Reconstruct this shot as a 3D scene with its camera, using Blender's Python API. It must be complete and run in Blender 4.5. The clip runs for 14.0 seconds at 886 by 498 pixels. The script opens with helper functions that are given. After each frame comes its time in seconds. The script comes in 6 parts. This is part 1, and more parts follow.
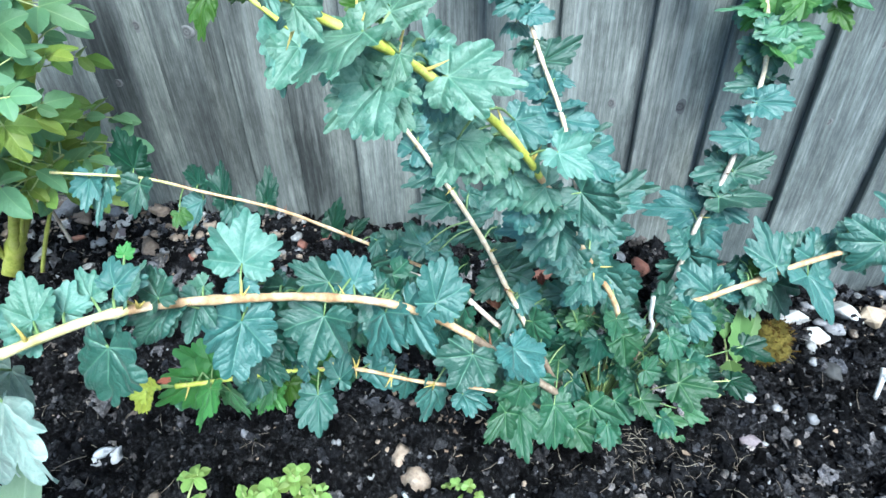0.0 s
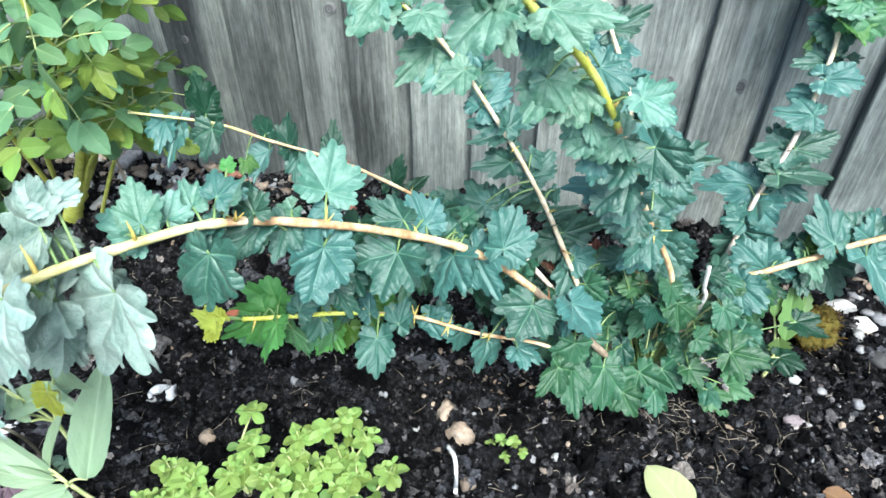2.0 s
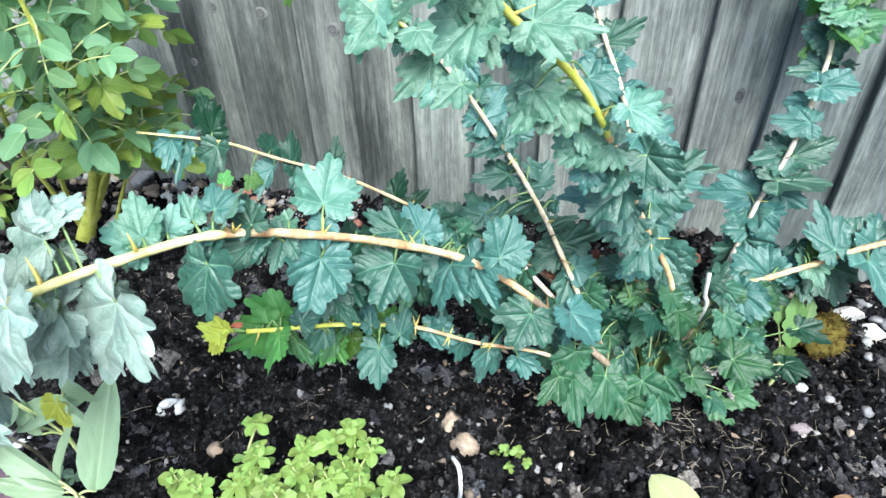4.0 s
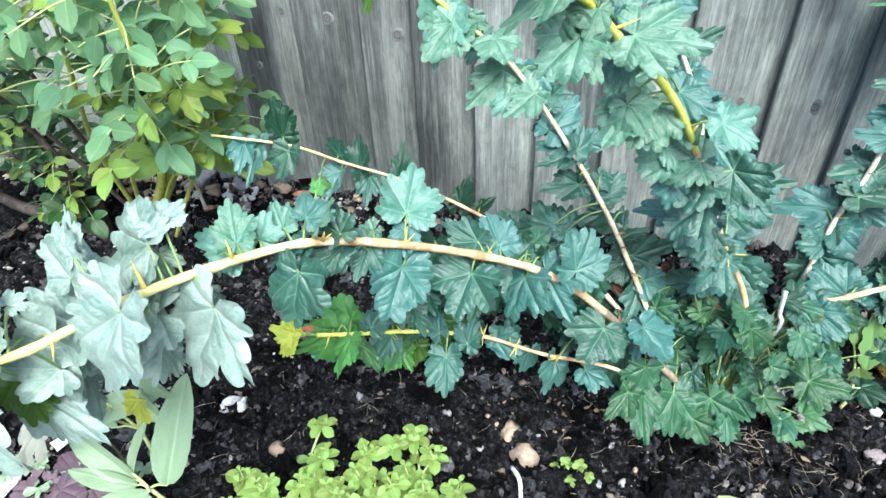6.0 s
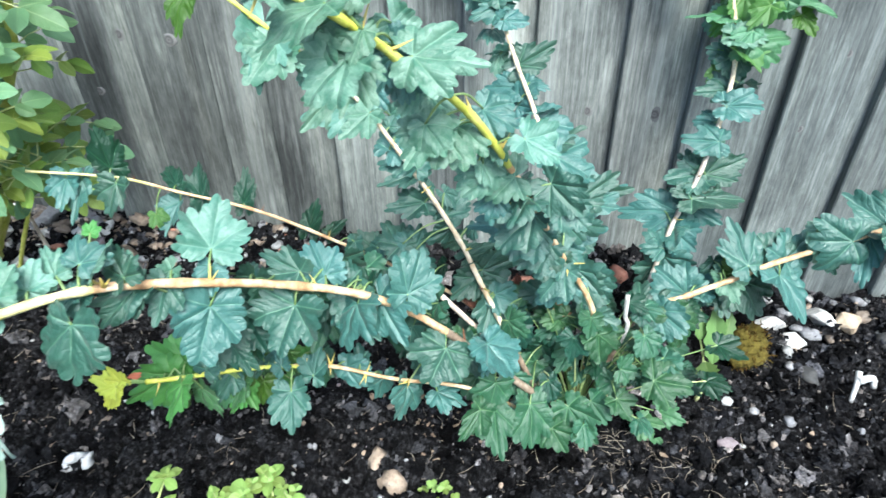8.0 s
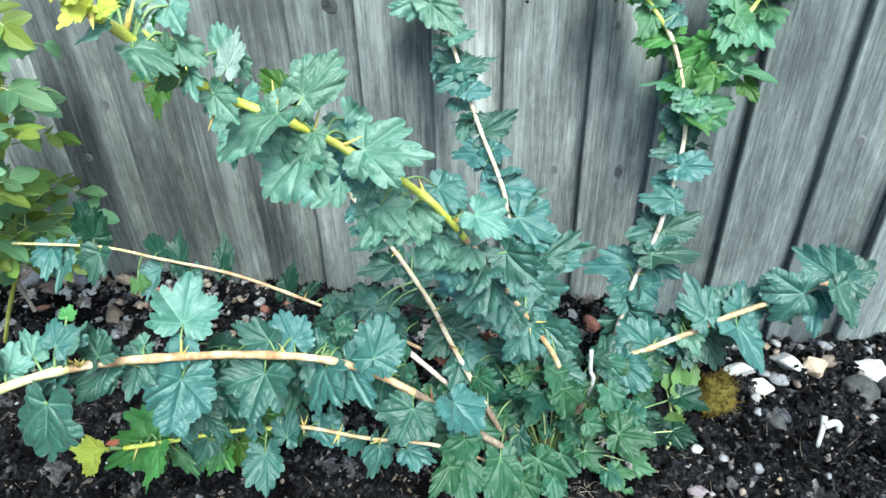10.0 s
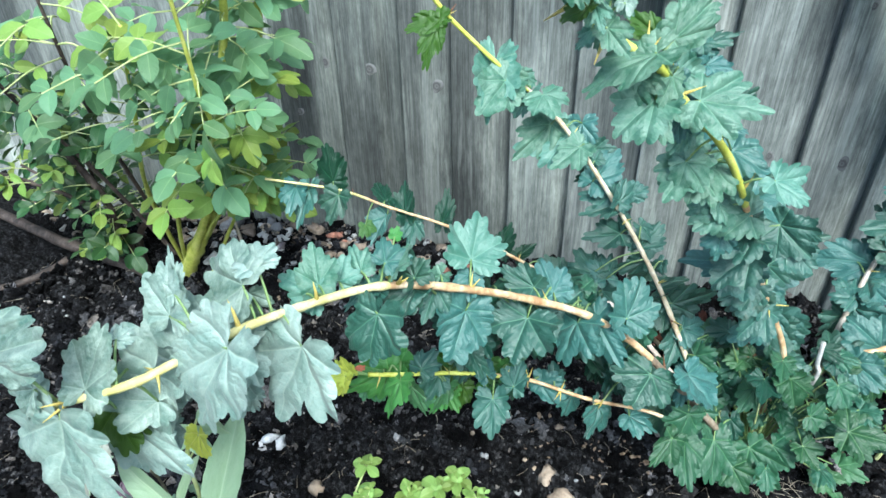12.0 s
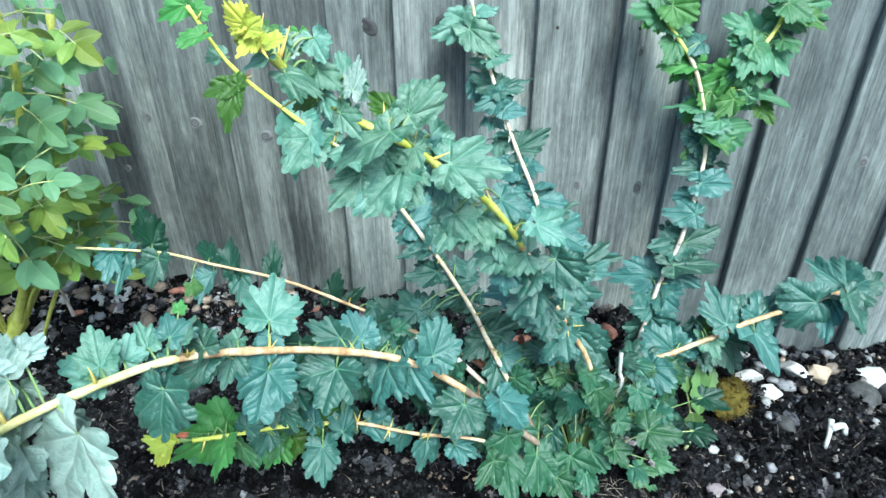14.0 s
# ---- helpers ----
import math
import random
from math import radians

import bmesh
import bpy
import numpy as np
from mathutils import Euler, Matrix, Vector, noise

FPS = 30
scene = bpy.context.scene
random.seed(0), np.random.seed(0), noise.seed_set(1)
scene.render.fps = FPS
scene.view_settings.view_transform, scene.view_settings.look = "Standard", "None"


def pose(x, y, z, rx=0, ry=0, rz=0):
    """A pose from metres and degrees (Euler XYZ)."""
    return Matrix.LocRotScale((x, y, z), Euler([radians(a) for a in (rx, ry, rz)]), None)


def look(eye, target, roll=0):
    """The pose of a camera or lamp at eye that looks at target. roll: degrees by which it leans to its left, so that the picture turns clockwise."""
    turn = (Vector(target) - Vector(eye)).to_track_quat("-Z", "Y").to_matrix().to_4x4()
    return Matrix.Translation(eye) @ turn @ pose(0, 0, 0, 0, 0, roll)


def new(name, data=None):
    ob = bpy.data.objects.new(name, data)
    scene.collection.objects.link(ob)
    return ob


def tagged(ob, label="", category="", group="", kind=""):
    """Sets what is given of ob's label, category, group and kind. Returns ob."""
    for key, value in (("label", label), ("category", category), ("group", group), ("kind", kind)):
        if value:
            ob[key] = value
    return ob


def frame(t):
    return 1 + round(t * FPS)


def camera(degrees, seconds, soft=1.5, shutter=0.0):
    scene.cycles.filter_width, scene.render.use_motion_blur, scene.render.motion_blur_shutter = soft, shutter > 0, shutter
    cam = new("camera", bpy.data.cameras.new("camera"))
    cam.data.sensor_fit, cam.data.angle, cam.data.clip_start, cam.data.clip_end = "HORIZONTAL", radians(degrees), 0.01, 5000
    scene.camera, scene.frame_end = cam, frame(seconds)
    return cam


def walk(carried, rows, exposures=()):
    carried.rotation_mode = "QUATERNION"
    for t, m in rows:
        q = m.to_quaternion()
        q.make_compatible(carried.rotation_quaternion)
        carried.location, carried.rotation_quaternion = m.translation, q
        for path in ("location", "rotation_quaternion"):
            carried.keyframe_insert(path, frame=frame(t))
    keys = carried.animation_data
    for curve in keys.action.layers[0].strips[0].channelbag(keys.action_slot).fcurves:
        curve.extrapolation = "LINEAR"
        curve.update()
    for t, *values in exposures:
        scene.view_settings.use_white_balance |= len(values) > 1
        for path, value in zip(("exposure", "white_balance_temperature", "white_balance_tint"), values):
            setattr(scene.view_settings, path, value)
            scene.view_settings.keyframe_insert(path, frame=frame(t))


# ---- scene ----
cam = camera(70.6, 14.0, 1.5, 0.4)
PATH = [
    (0, (0.432, 0.085, 0.712), (0.153, 1.625, -0.532), -1.9),
    (0.5, (0.436, 0.074, 0.705), (0.152, 1.614, -0.54), -1.6),
    (1, (0.436, 0.061, 0.701), (0.137, 1.611, -0.528), -1.5),
    (1.5, (0.421, 0.041, 0.699), (0.09, 1.564, -0.554), -1.4),
    (2, (0.396, 0.039, 0.686), (0.053, 1.558, -0.569), -0.1),
    (2.5, (0.38, 0.029, 0.685), (0.016, 1.546, -0.567), -0.4),
    (3, (0.382, 0.029, 0.684), (0.038, 1.548, -0.57), 0.7),
    (3.2, (0.391, 0.029, 0.686), (0.034, 1.556, -0.556), -0.7),
    (5.3, (0.421, 0.035, 0.688), (0.007, 1.582, -0.511), -2.6),
    (5.5, (0.406, 0.034, 0.691), (-0.032, 1.572, -0.51), -2.4),
    (6, (0.377, 0.028, 0.694), (-0.127, 1.542, -0.512), -2.8),
    (6.5, (0.37, 0.026, 0.686), (-0.112, 1.531, -0.54), -2.9),
    (7, (0.377, 0.03, 0.682), (-0.091, 1.54, -0.543), -2.9),
    (7.5, (0.419, 0.044, 0.69), (0.047, 1.617, -0.487), -2.7),
    (8, (0.45, 0.066, 0.69), (0.198, 1.661, -0.49), -1.1),
    (8.2, (0.454, 0.074, 0.691), (0.218, 1.667, -0.495), -0.8),
    (10.3, (0.483, 0.052, 0.731), (0.23, 1.723, -0.338), -2.3),
    (10.5, (0.468, 0.048, 0.727), (0.184, 1.709, -0.35), -2.4),
    (11, (0.412, 0.03, 0.712), (0.027, 1.653, -0.391), -2.0),
    (11.5, (0.358, 0.009, 0.707), (-0.126, 1.599, -0.406), -1.4),
    (12, (0.336, -0.004, 0.712), (-0.2, 1.581, -0.384), -1.7),
    (12.5, (0.352, -0.011, 0.734), (-0.104, 1.623, -0.325), -1.5),
    (13, (0.392, -0.002, 0.742), (0.114, 1.672, -0.316), 0.4),
    (13.5, (0.415, -0.001, 0.751), (0.225, 1.698, -0.285), 0.4),
    (14, (0.42, 0.002, 0.75), (0.22, 1.701, -0.286), -0.5),
]

walk(cam, [(t, look(eye, target, roll)) for t, eye, target, roll in PATH], [(0.0, 1.48, 5360.0, -0.5), (0.5, 1.48, 5580.0, -0.5), (1.5, 1.52, 5900.0, 2.0), (8.0, 1.56, 5890.0, 3.0), (10.5, 1.31, 5690.0, -6.0), (11.0, 1.28, 5650.0, -9.0), (11.5, 1.26, 5580.0, -5.0), (12.5, 1.23, 5720.0, -0.5), (14.0, 1.33, 5490.0, -5.0)])
SKY, SUN = 0.13, 2.6

# ---- light ----
world = bpy.data.worlds.new("sky")
scene.world = world
world.use_nodes = True
wn = world.node_tree.nodes
sky = wn.new("ShaderNodeTexSky")
sky.sky_type = 'NISHITA'
sky.sun_disc = False
sky.sun_elevation = radians(52)
sky.sun_rotation = radians(143)
sky.dust_density = 3.0
wn["Background"].inputs["Strength"].default_value = SKY
world.node_tree.links.new(sky.outputs[0], wn["Background"].inputs["Color"])
lamp = bpy.data.lights.new("sun", "SUN")
lamp.energy = SUN
lamp.angle = radians(25)
lamp.color = (1.0, 0.96, 0.9)
sun = new("sun", lamp)
sun.matrix_world = look((1.5, -2.0, 4.0), (0.3, 0.7, 0.2))


# ---- materials ----
def material(name, rough=0.6, spec=0.5):
    m = bpy.data.materials.new(name)
    m.use_nodes = True
    b = m.node_tree.nodes["Principled BSDF"]
    b.inputs["Roughness"].default_value = rough
    b.inputs["Specular IOR Level"].default_value = spec
    return m, m.node_tree.nodes, m.node_tree.links, b


def coords(n, l, scale, kind="Object"):
    tc = n.new("ShaderNodeTexCoord")
    mp = n.new("ShaderNodeMapping")
    mp.inputs["Scale"].default_value = scale
    l.new(tc.outputs[kind], mp.inputs["Vector"])
    return mp.outputs["Vector"]


def noise_at(n, l, vec, scale, detail=5.0, rough=0.6, dist=0.0):
    t = n.new("ShaderNodeTexNoise")
    t.inputs["Scale"].default_value = scale
    t.inputs["Detail"].default_value = detail
    t.inputs["Roughness"].default_value = rough
    t.inputs["Distortion"].default_value = dist
    if vec is not None:
        l.new(vec, t.inputs["Vector"])
    return t.outputs["Fac"]


def ramp(n, l, fac, stops):
    r = n.new("ShaderNodeValToRGB")
    e = r.color_ramp.elements
    while len(e) < len(stops):
        e.new(0.5)
    for el, (p, c) in zip(e, stops):
        el.position = p
        el.color = (*c, 1)
    l.new(fac, r.inputs["Fac"])
    return r.outputs["Color"]


def mix(n, l, fac, a, b, mode='MIX'):
    x = n.new("ShaderNodeMix")
    x.data_type = 'RGBA'
    x.blend_type = mode
    for sock, val in ((x.inputs[0], fac), (x.inputs[6], a), (x.inputs[7], b)):
        if isinstance(val, (int, float)):
            sock.default_value = val
        elif isinstance(val, tuple):
            sock.default_value = (*val, 1)
        else:
            l.new(val, sock)
    return x.outputs[2]


def math_node(n, l, op, a, b=0.0, c=0.0):
    x = n.new("ShaderNodeMath")
    x.operation = op
    for sock, val in zip(x.inputs, (a, b, c)):
        if isinstance(val, (int, float)):
            sock.default_value = val
        else:
            l.new(val, sock)
    return x.outputs[0]


def bump(n, l, b, height, strength=0.3, distance=0.002):
    x = n.new("ShaderNodeBump")
    x.inputs["Strength"].default_value = strength
    x.inputs["Distance"].default_value = distance
    l.new(height, x.inputs["Height"])
    l.new(x.outputs[0], b.inputs["Normal"])


def leaf_material(name, deep, light, vein, rough=0.42, spec=0.5, glow=0.25, blotch=0.0, glare_bloom=(0.3, 0.4, 0.36), glare_dust=0.0, hue=0.05, quilt=0.035):
    """A leaf: blade colour by leaf and patch, paler veins, crumpled skin, some light let through."""
    m, n, l, b = material(name, rough, spec)
    info = n.new("ShaderNodeObjectInfo")
    vec = coords(n, l, (1, 1, 1))
    big = noise_at(n, l, vec, 3.0, 4)
    fine = noise_at(n, l, vec, 26, 4)
    t = math_node(n, l, 'ADD', math_node(n, l, 'MULTIPLY', info.outputs["Random"], 0.75), math_node(n, l, 'MULTIPLY', big, 0.4))
    col = mix(n, l, t, deep, light)
    col = mix(n, l, math_node(n, l, 'MULTIPLY', fine, 0.3), col, tuple(c * 0.45 for c in deep))
    rib = n.new("ShaderNodeAttribute")
    rib.attribute_name = "rib"
    run = n.new("ShaderNodeAttribute")
    run.attribute_name = "run"
    rib, run = rib.outputs["Fac"], run.outputs["Fac"]
    # midribs taper towards the tip, side veins leave them slantwise
    girth = math_node(n, l, 'MAXIMUM', math_node(n, l, 'SUBTRACT', 0.03, math_node(n, l, 'MULTIPLY', run, 0.02)), 0.01)
    main = math_node(n, l, 'MAXIMUM', math_node(n, l, 'SUBTRACT', 1.0, math_node(n, l, 'DIVIDE', rib, girth)), 0.0)
    turn = math_node(n, l, 'MULTIPLY', math_node(n, l, 'SUBTRACT', run, math_node(n, l, 'MULTIPLY', rib, 0.85)), 6.2)
    turn = math_node(n, l, 'ADD', turn, math_node(n, l, 'MULTIPLY', big, 1.6))
    tri = math_node(n, l, 'MULTIPLY', math_node(n, l, 'ABSOLUTE', math_node(n, l, 'SUBTRACT', math_node(n, l, 'FRACT', turn), 0.5)), 2.0)
    slant = ramp(n, l, tri, [(0.86, (0, 0, 0)), (1.0, (1, 1, 1))])
    veins = math_node(n, l, 'MAXIMUM', main, math_node(n, l, 'MULTIPLY', slant, 0.16))
    col = mix(n, l, math_node(n, l, 'MULTIPLY', veins, 0.48), col, vein)
    net = n.new("ShaderNodeTexVoronoi")
    net.feature = 'DISTANCE_TO_EDGE'
    net.inputs["Scale"].default_value = 15.0
    l.new(vec, net.inputs["Vector"])
    lines = ramp(n, l, net.outputs["Distance"], [(0.0, (1, 1, 1)), (0.09, (0, 0, 0))])
    col = mix(n, l, math_node(n, l, 'MULTIPLY', lines, quilt), col, vein)
    # pale patches: mildewy bloom, on the pale leaf also painted white glare
    if glare_dust:
        patch = ramp(n, l, noise_at(n, l, vec, 2.2, 6, 0.75), [(0.38, (0, 0, 0)), (0.62, (1, 1, 1))])
        col = mix(n, l, math_node(n, l, 'MULTIPLY', patch, glare_dust), col, glare_bloom)
    if blotch:
        spots = ramp(n, l, noise_at(n, l, vec, 1.8, 5, 0.65, 0.5), [(0.56, (0, 0, 0)), (0.7, (1, 1, 1))])
        col = mix(n, l, math_node(n, l, 'MULTIPLY', spots, blotch), col, (0.2, 0.16, 0.05))
    hs = n.new("ShaderNodeHueSaturation")
    l.new(math_node(n, l, 'ADD', 0.5 - hue / 2, math_node(n, l, 'MULTIPLY', info.outputs["Random"], hue)), hs.inputs["Hue"])
    l.new(col, hs.inputs["Color"])
    col = hs.outputs[0]
    l.new(col, b.inputs["Base Color"])
    b.inputs["Coat Weight"].default_value = 0.06
    b.inputs["Coat Roughness"].default_value = 0.3
    b.inputs["Sheen Weight"].default_value = 0.08
    b.inputs["Sheen Roughness"].default_value = 0.4
    mid = noise_at(n, l, vec, 9, 4, 0.6)
    rough_map = ramp(n, l, mid, [(0.3, (rough - 0.03,) * 3), (0.7, (rough + 0.12,) * 3)])
    l.new(rough_map, b.inputs["Roughness"])
    puff = math_node(n, l, 'MINIMUM', net.outputs["Distance"], 0.3)
    swell = math_node(n, l, 'SUBTRACT', 1.0, math_node(n, l, 'POWER', tri, 3.0))
    edge = math_node(n, l, 'MINIMUM', math_node(n, l, 'MULTIPLY', rib, 9.0), 1.0)
    height = math_node(n, l, 'ADD', math_node(n, l, 'MULTIPLY', math_node(n, l, 'MULTIPLY', swell, edge), 0.35), math_node(n, l, 'MULTIPLY', edge, 0.5))
    height = math_node(n, l, 'ADD', height, math_node(n, l, 'ADD', math_node(n, l, 'MULTIPLY', puff, 0.4 if quilt > 0.03 else 0.1), math_node(n, l, 'MULTIPLY', mid, 0.7)))
    bump(n, l, b, height, 0.24 if quilt > 0.03 else 0.15, 0.02)
    tr = n.new("ShaderNodeBsdfTranslucent")
    l.new(mix(n, l, 0.5, col, vein), tr.inputs["Color"])
    ms = n.new("ShaderNodeMixShader")
    ms.inputs[0].default_value = glow
    out = n["Material Output"]
    l.new(b.outputs[0], ms.inputs[1])
    l.new(tr.outputs[0], ms.inputs[2])
    l.new(ms.outputs[0], out.inputs["Surface"])
    return m


LEAF = {
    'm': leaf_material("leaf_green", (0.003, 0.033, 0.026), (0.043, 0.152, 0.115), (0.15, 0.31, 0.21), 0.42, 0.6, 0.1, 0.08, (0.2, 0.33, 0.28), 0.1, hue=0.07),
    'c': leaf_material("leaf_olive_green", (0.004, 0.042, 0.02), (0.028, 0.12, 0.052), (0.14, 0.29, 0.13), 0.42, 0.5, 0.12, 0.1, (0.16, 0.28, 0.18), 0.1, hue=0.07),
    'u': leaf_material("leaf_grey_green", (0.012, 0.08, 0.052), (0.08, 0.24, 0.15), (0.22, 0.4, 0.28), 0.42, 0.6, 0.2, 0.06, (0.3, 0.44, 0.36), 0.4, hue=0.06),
    'v': leaf_material("leaf_mid_green", (0.016, 0.088, 0.036), (0.085, 0.25, 0.105), (0.2, 0.38, 0.18), 0.42, 0.55, 0.22, 0.06, (0.25, 0.4, 0.26), 0.2, hue=0.06),
    # 'k': the green leaf darkened, shade of the inner foliage in its colour
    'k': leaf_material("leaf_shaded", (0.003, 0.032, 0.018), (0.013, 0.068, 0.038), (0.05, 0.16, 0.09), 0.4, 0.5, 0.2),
    # 'p': its whitish patches hold glare as well as mildew
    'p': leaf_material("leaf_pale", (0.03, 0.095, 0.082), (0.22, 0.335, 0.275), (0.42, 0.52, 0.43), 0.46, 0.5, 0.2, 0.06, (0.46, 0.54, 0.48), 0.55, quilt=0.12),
    'g': leaf_material("leaf_young", (0.025, 0.13, 0.03), (0.13, 0.32, 0.07), (0.24, 0.42, 0.13), 0.42, 0.5, 0.35),
    'y': leaf_material("leaf_yellow", (0.4, 0.5, 0.05), (0.66, 0.68, 0.1), (0.76, 0.74, 0.25), 0.5, 0.4, 0.3),
    'o': leaf_material("leaf_olive", (0.02, 0.065, 0.006), (0.07, 0.15, 0.012), (0.12, 0.21, 0.03), 0.4, 0.5, 0.3),
}
ROSE_LEAF = leaf_material("rose_leaf", (0.05, 0.17, 0.06), (0.22, 0.4, 0.2), (0.36, 0.5, 0.24), 0.5, 0.4, 0.4, 0.04, (0.28, 0.44, 0.3), 0.12, hue=0.07, quilt=0.02)
# yellow-green of the shaded rose foliage, put into the leaf colour
ROSE_LEAF_SHADE = leaf_material("rose_leaf_shaded", (0.1, 0.2, 0.02), (0.32, 0.43, 0.09), (0.38, 0.47, 0.14), 0.48, 0.45, 0.28, 0.12, hue=0.07, quilt=0.02)
# dark leaf of the old shrub; on rose stems the darkness is painted shade
OLD_SHADED_LEAF = leaf_material("old_shrub_shaded_leaf", (0.012, 0.05, 0.012), (0.05, 0.125, 0.035), (0.12, 0.2, 0.06), 0.45, 0.5, 0.2, 0.1, hue=0.06, quilt=0.02)
# darker green for the leaves lower on the weed stems
WEED_LOW = leaf_material("weed_leaf_low", (0.05, 0.12, 0.02), (0.17, 0.27, 0.07), (0.28, 0.38, 0.15), 0.5, 0.4, 0.3, quilt=0.02)
WEED_LEAF = leaf_material("weed_leaf", (0.1, 0.2, 0.035), (0.36, 0.5, 0.13), (0.47, 0.54, 0.22), 0.5, 0.4, 0.35, quilt=0.02)
LANCE_LEAF = leaf_material("lance_leaf", (0.14, 0.26, 0.13), (0.34, 0.46, 0.28), (0.5, 0.58, 0.4), 0.5, 0.45, 0.3, 0.12, (0.42, 0.52, 0.38), 0.35, quilt=0.02)
FADED_LEAF = leaf_material("faded_leaf", (0.28, 0.3, 0.24), (0.42, 0.42, 0.36), (0.5, 0.48, 0.42), 0.7, 0.3, 0.25, 0.3, quilt=0.02)
PURPLE_LEAF = leaf_material("purple_leaf", (0.06, 0.035, 0.05), (0.17, 0.11, 0.14), (0.24, 0.18, 0.21), 0.55, 0.4, 0.2, 0.1)
DRY_LEAF = leaf_material("dry_leaf", (0.09, 0.035, 0.02), (0.2, 0.09, 0.05), (0.25, 0.14, 0.08), 0.7, 0.3, 0.2, 0.2)
LIME_LEAF = leaf_material("lime_leaf", (0.48, 0.55, 0.26), (0.6, 0.66, 0.38), (0.7, 0.74, 0.5), 0.5, 0.4, 0.3, 0.1, quilt=0.02)


def bark_material(name, young, old, streak, rough=0.55):
    """Cane skin: long fibres, darker lenticels and peeling streaks."""
    m, n, l, b = material(name, rough, 0.4)
    vec = coords(n, l, (1, 1, 1))
    f = noise_at(n, l, vec, 60, 5, 0.65)
    g = noise_at(n, l, vec, 420, 4, 0.7)
    col = ramp(n, l, f, [(0.34, old), (0.5, young), (0.68, streak)])
    long = coords(n, l, (1, 0.25, 0.25))
    col = mix(n, l, math_node(n, l, 'MULTIPLY', ramp(n, l, noise_at(n, l, long, 150, 4, 0.7), [(0.5, (0, 0, 0)), (0.66, (1, 1, 1))]), 0.45), col, old)
    dots = ramp(n, l, g, [(0.56, (0, 0, 0)), (0.68, (1, 1, 1))])
    col = mix(n, l, math_node(n, l, 'MULTIPLY', dots, 0.5), col, tuple(c * 0.4 for c in old))
    l.new(col, b.inputs["Base Color"])
    bump(n, l, b, g, 0.5, 0.001)
    return m


BARK = bark_material("cane_bark", (0.62, 0.42, 0.23), (0.36, 0.19, 0.085), (0.78, 0.64, 0.46))
BARK_CREAM = bark_material("cane_bark_cream", (0.66, 0.54, 0.37), (0.46, 0.32, 0.19), (0.8, 0.73, 0.58))
BARK_GREY = bark_material("cane_bark_grey", (0.5, 0.43, 0.35), (0.24, 0.18, 0.13), (0.66, 0.62, 0.55))
BARK_OLD = bark_material("cane_bark_old", (0.27, 0.2, 0.14), (0.12, 0.085, 0.06), (0.42, 0.35, 0.27))
BARK_PINK = bark_material("bare_wood", (0.68, 0.55, 0.46), (0.45, 0.33, 0.26), (0.8, 0.72, 0.65))
BARK_GREEN = bark_material("cane_bark_green", (0.55, 0.57, 0.1), (0.4, 0.42, 0.05), (0.66, 0.66, 0.2), 0.45)
BARK_PALE = bark_material("cane_bark_pale", (0.62, 0.55, 0.25), (0.45, 0.42, 0.14), (0.72, 0.66, 0.42), 0.5)
BARK_DARK = bark_material("shrub_bark", (0.06, 0.044, 0.037), (0.022, 0.016, 0.014), (0.13, 0.1, 0.085), 0.7)
STEM_ROSE = bark_material("rose_bark", (0.48, 0.5, 0.1), (0.32, 0.36, 0.06), (0.56, 0.56, 0.18), 0.5)
STALK = bark_material("leaf_stalk_skin", (0.2, 0.3, 0.11), (0.12, 0.2, 0.06), (0.3, 0.38, 0.18), 0.5)
STALK_PALE = bark_material("weed_stalk_skin", (0.45, 0.5, 0.22), (0.36, 0.44, 0.15), (0.55, 0.58, 0.32), 0.5)
THORN = bark_material("thorn_skin", (0.62, 0.5, 0.12), (0.5, 0.32, 0.07), (0.7, 0.6, 0.26), 0.4)
THORN_DRY = bark_material("thorn_dry", (0.2, 0.07, 0.03), (0.1, 0.03, 0.015), (0.3, 0.14, 0.06), 0.5)


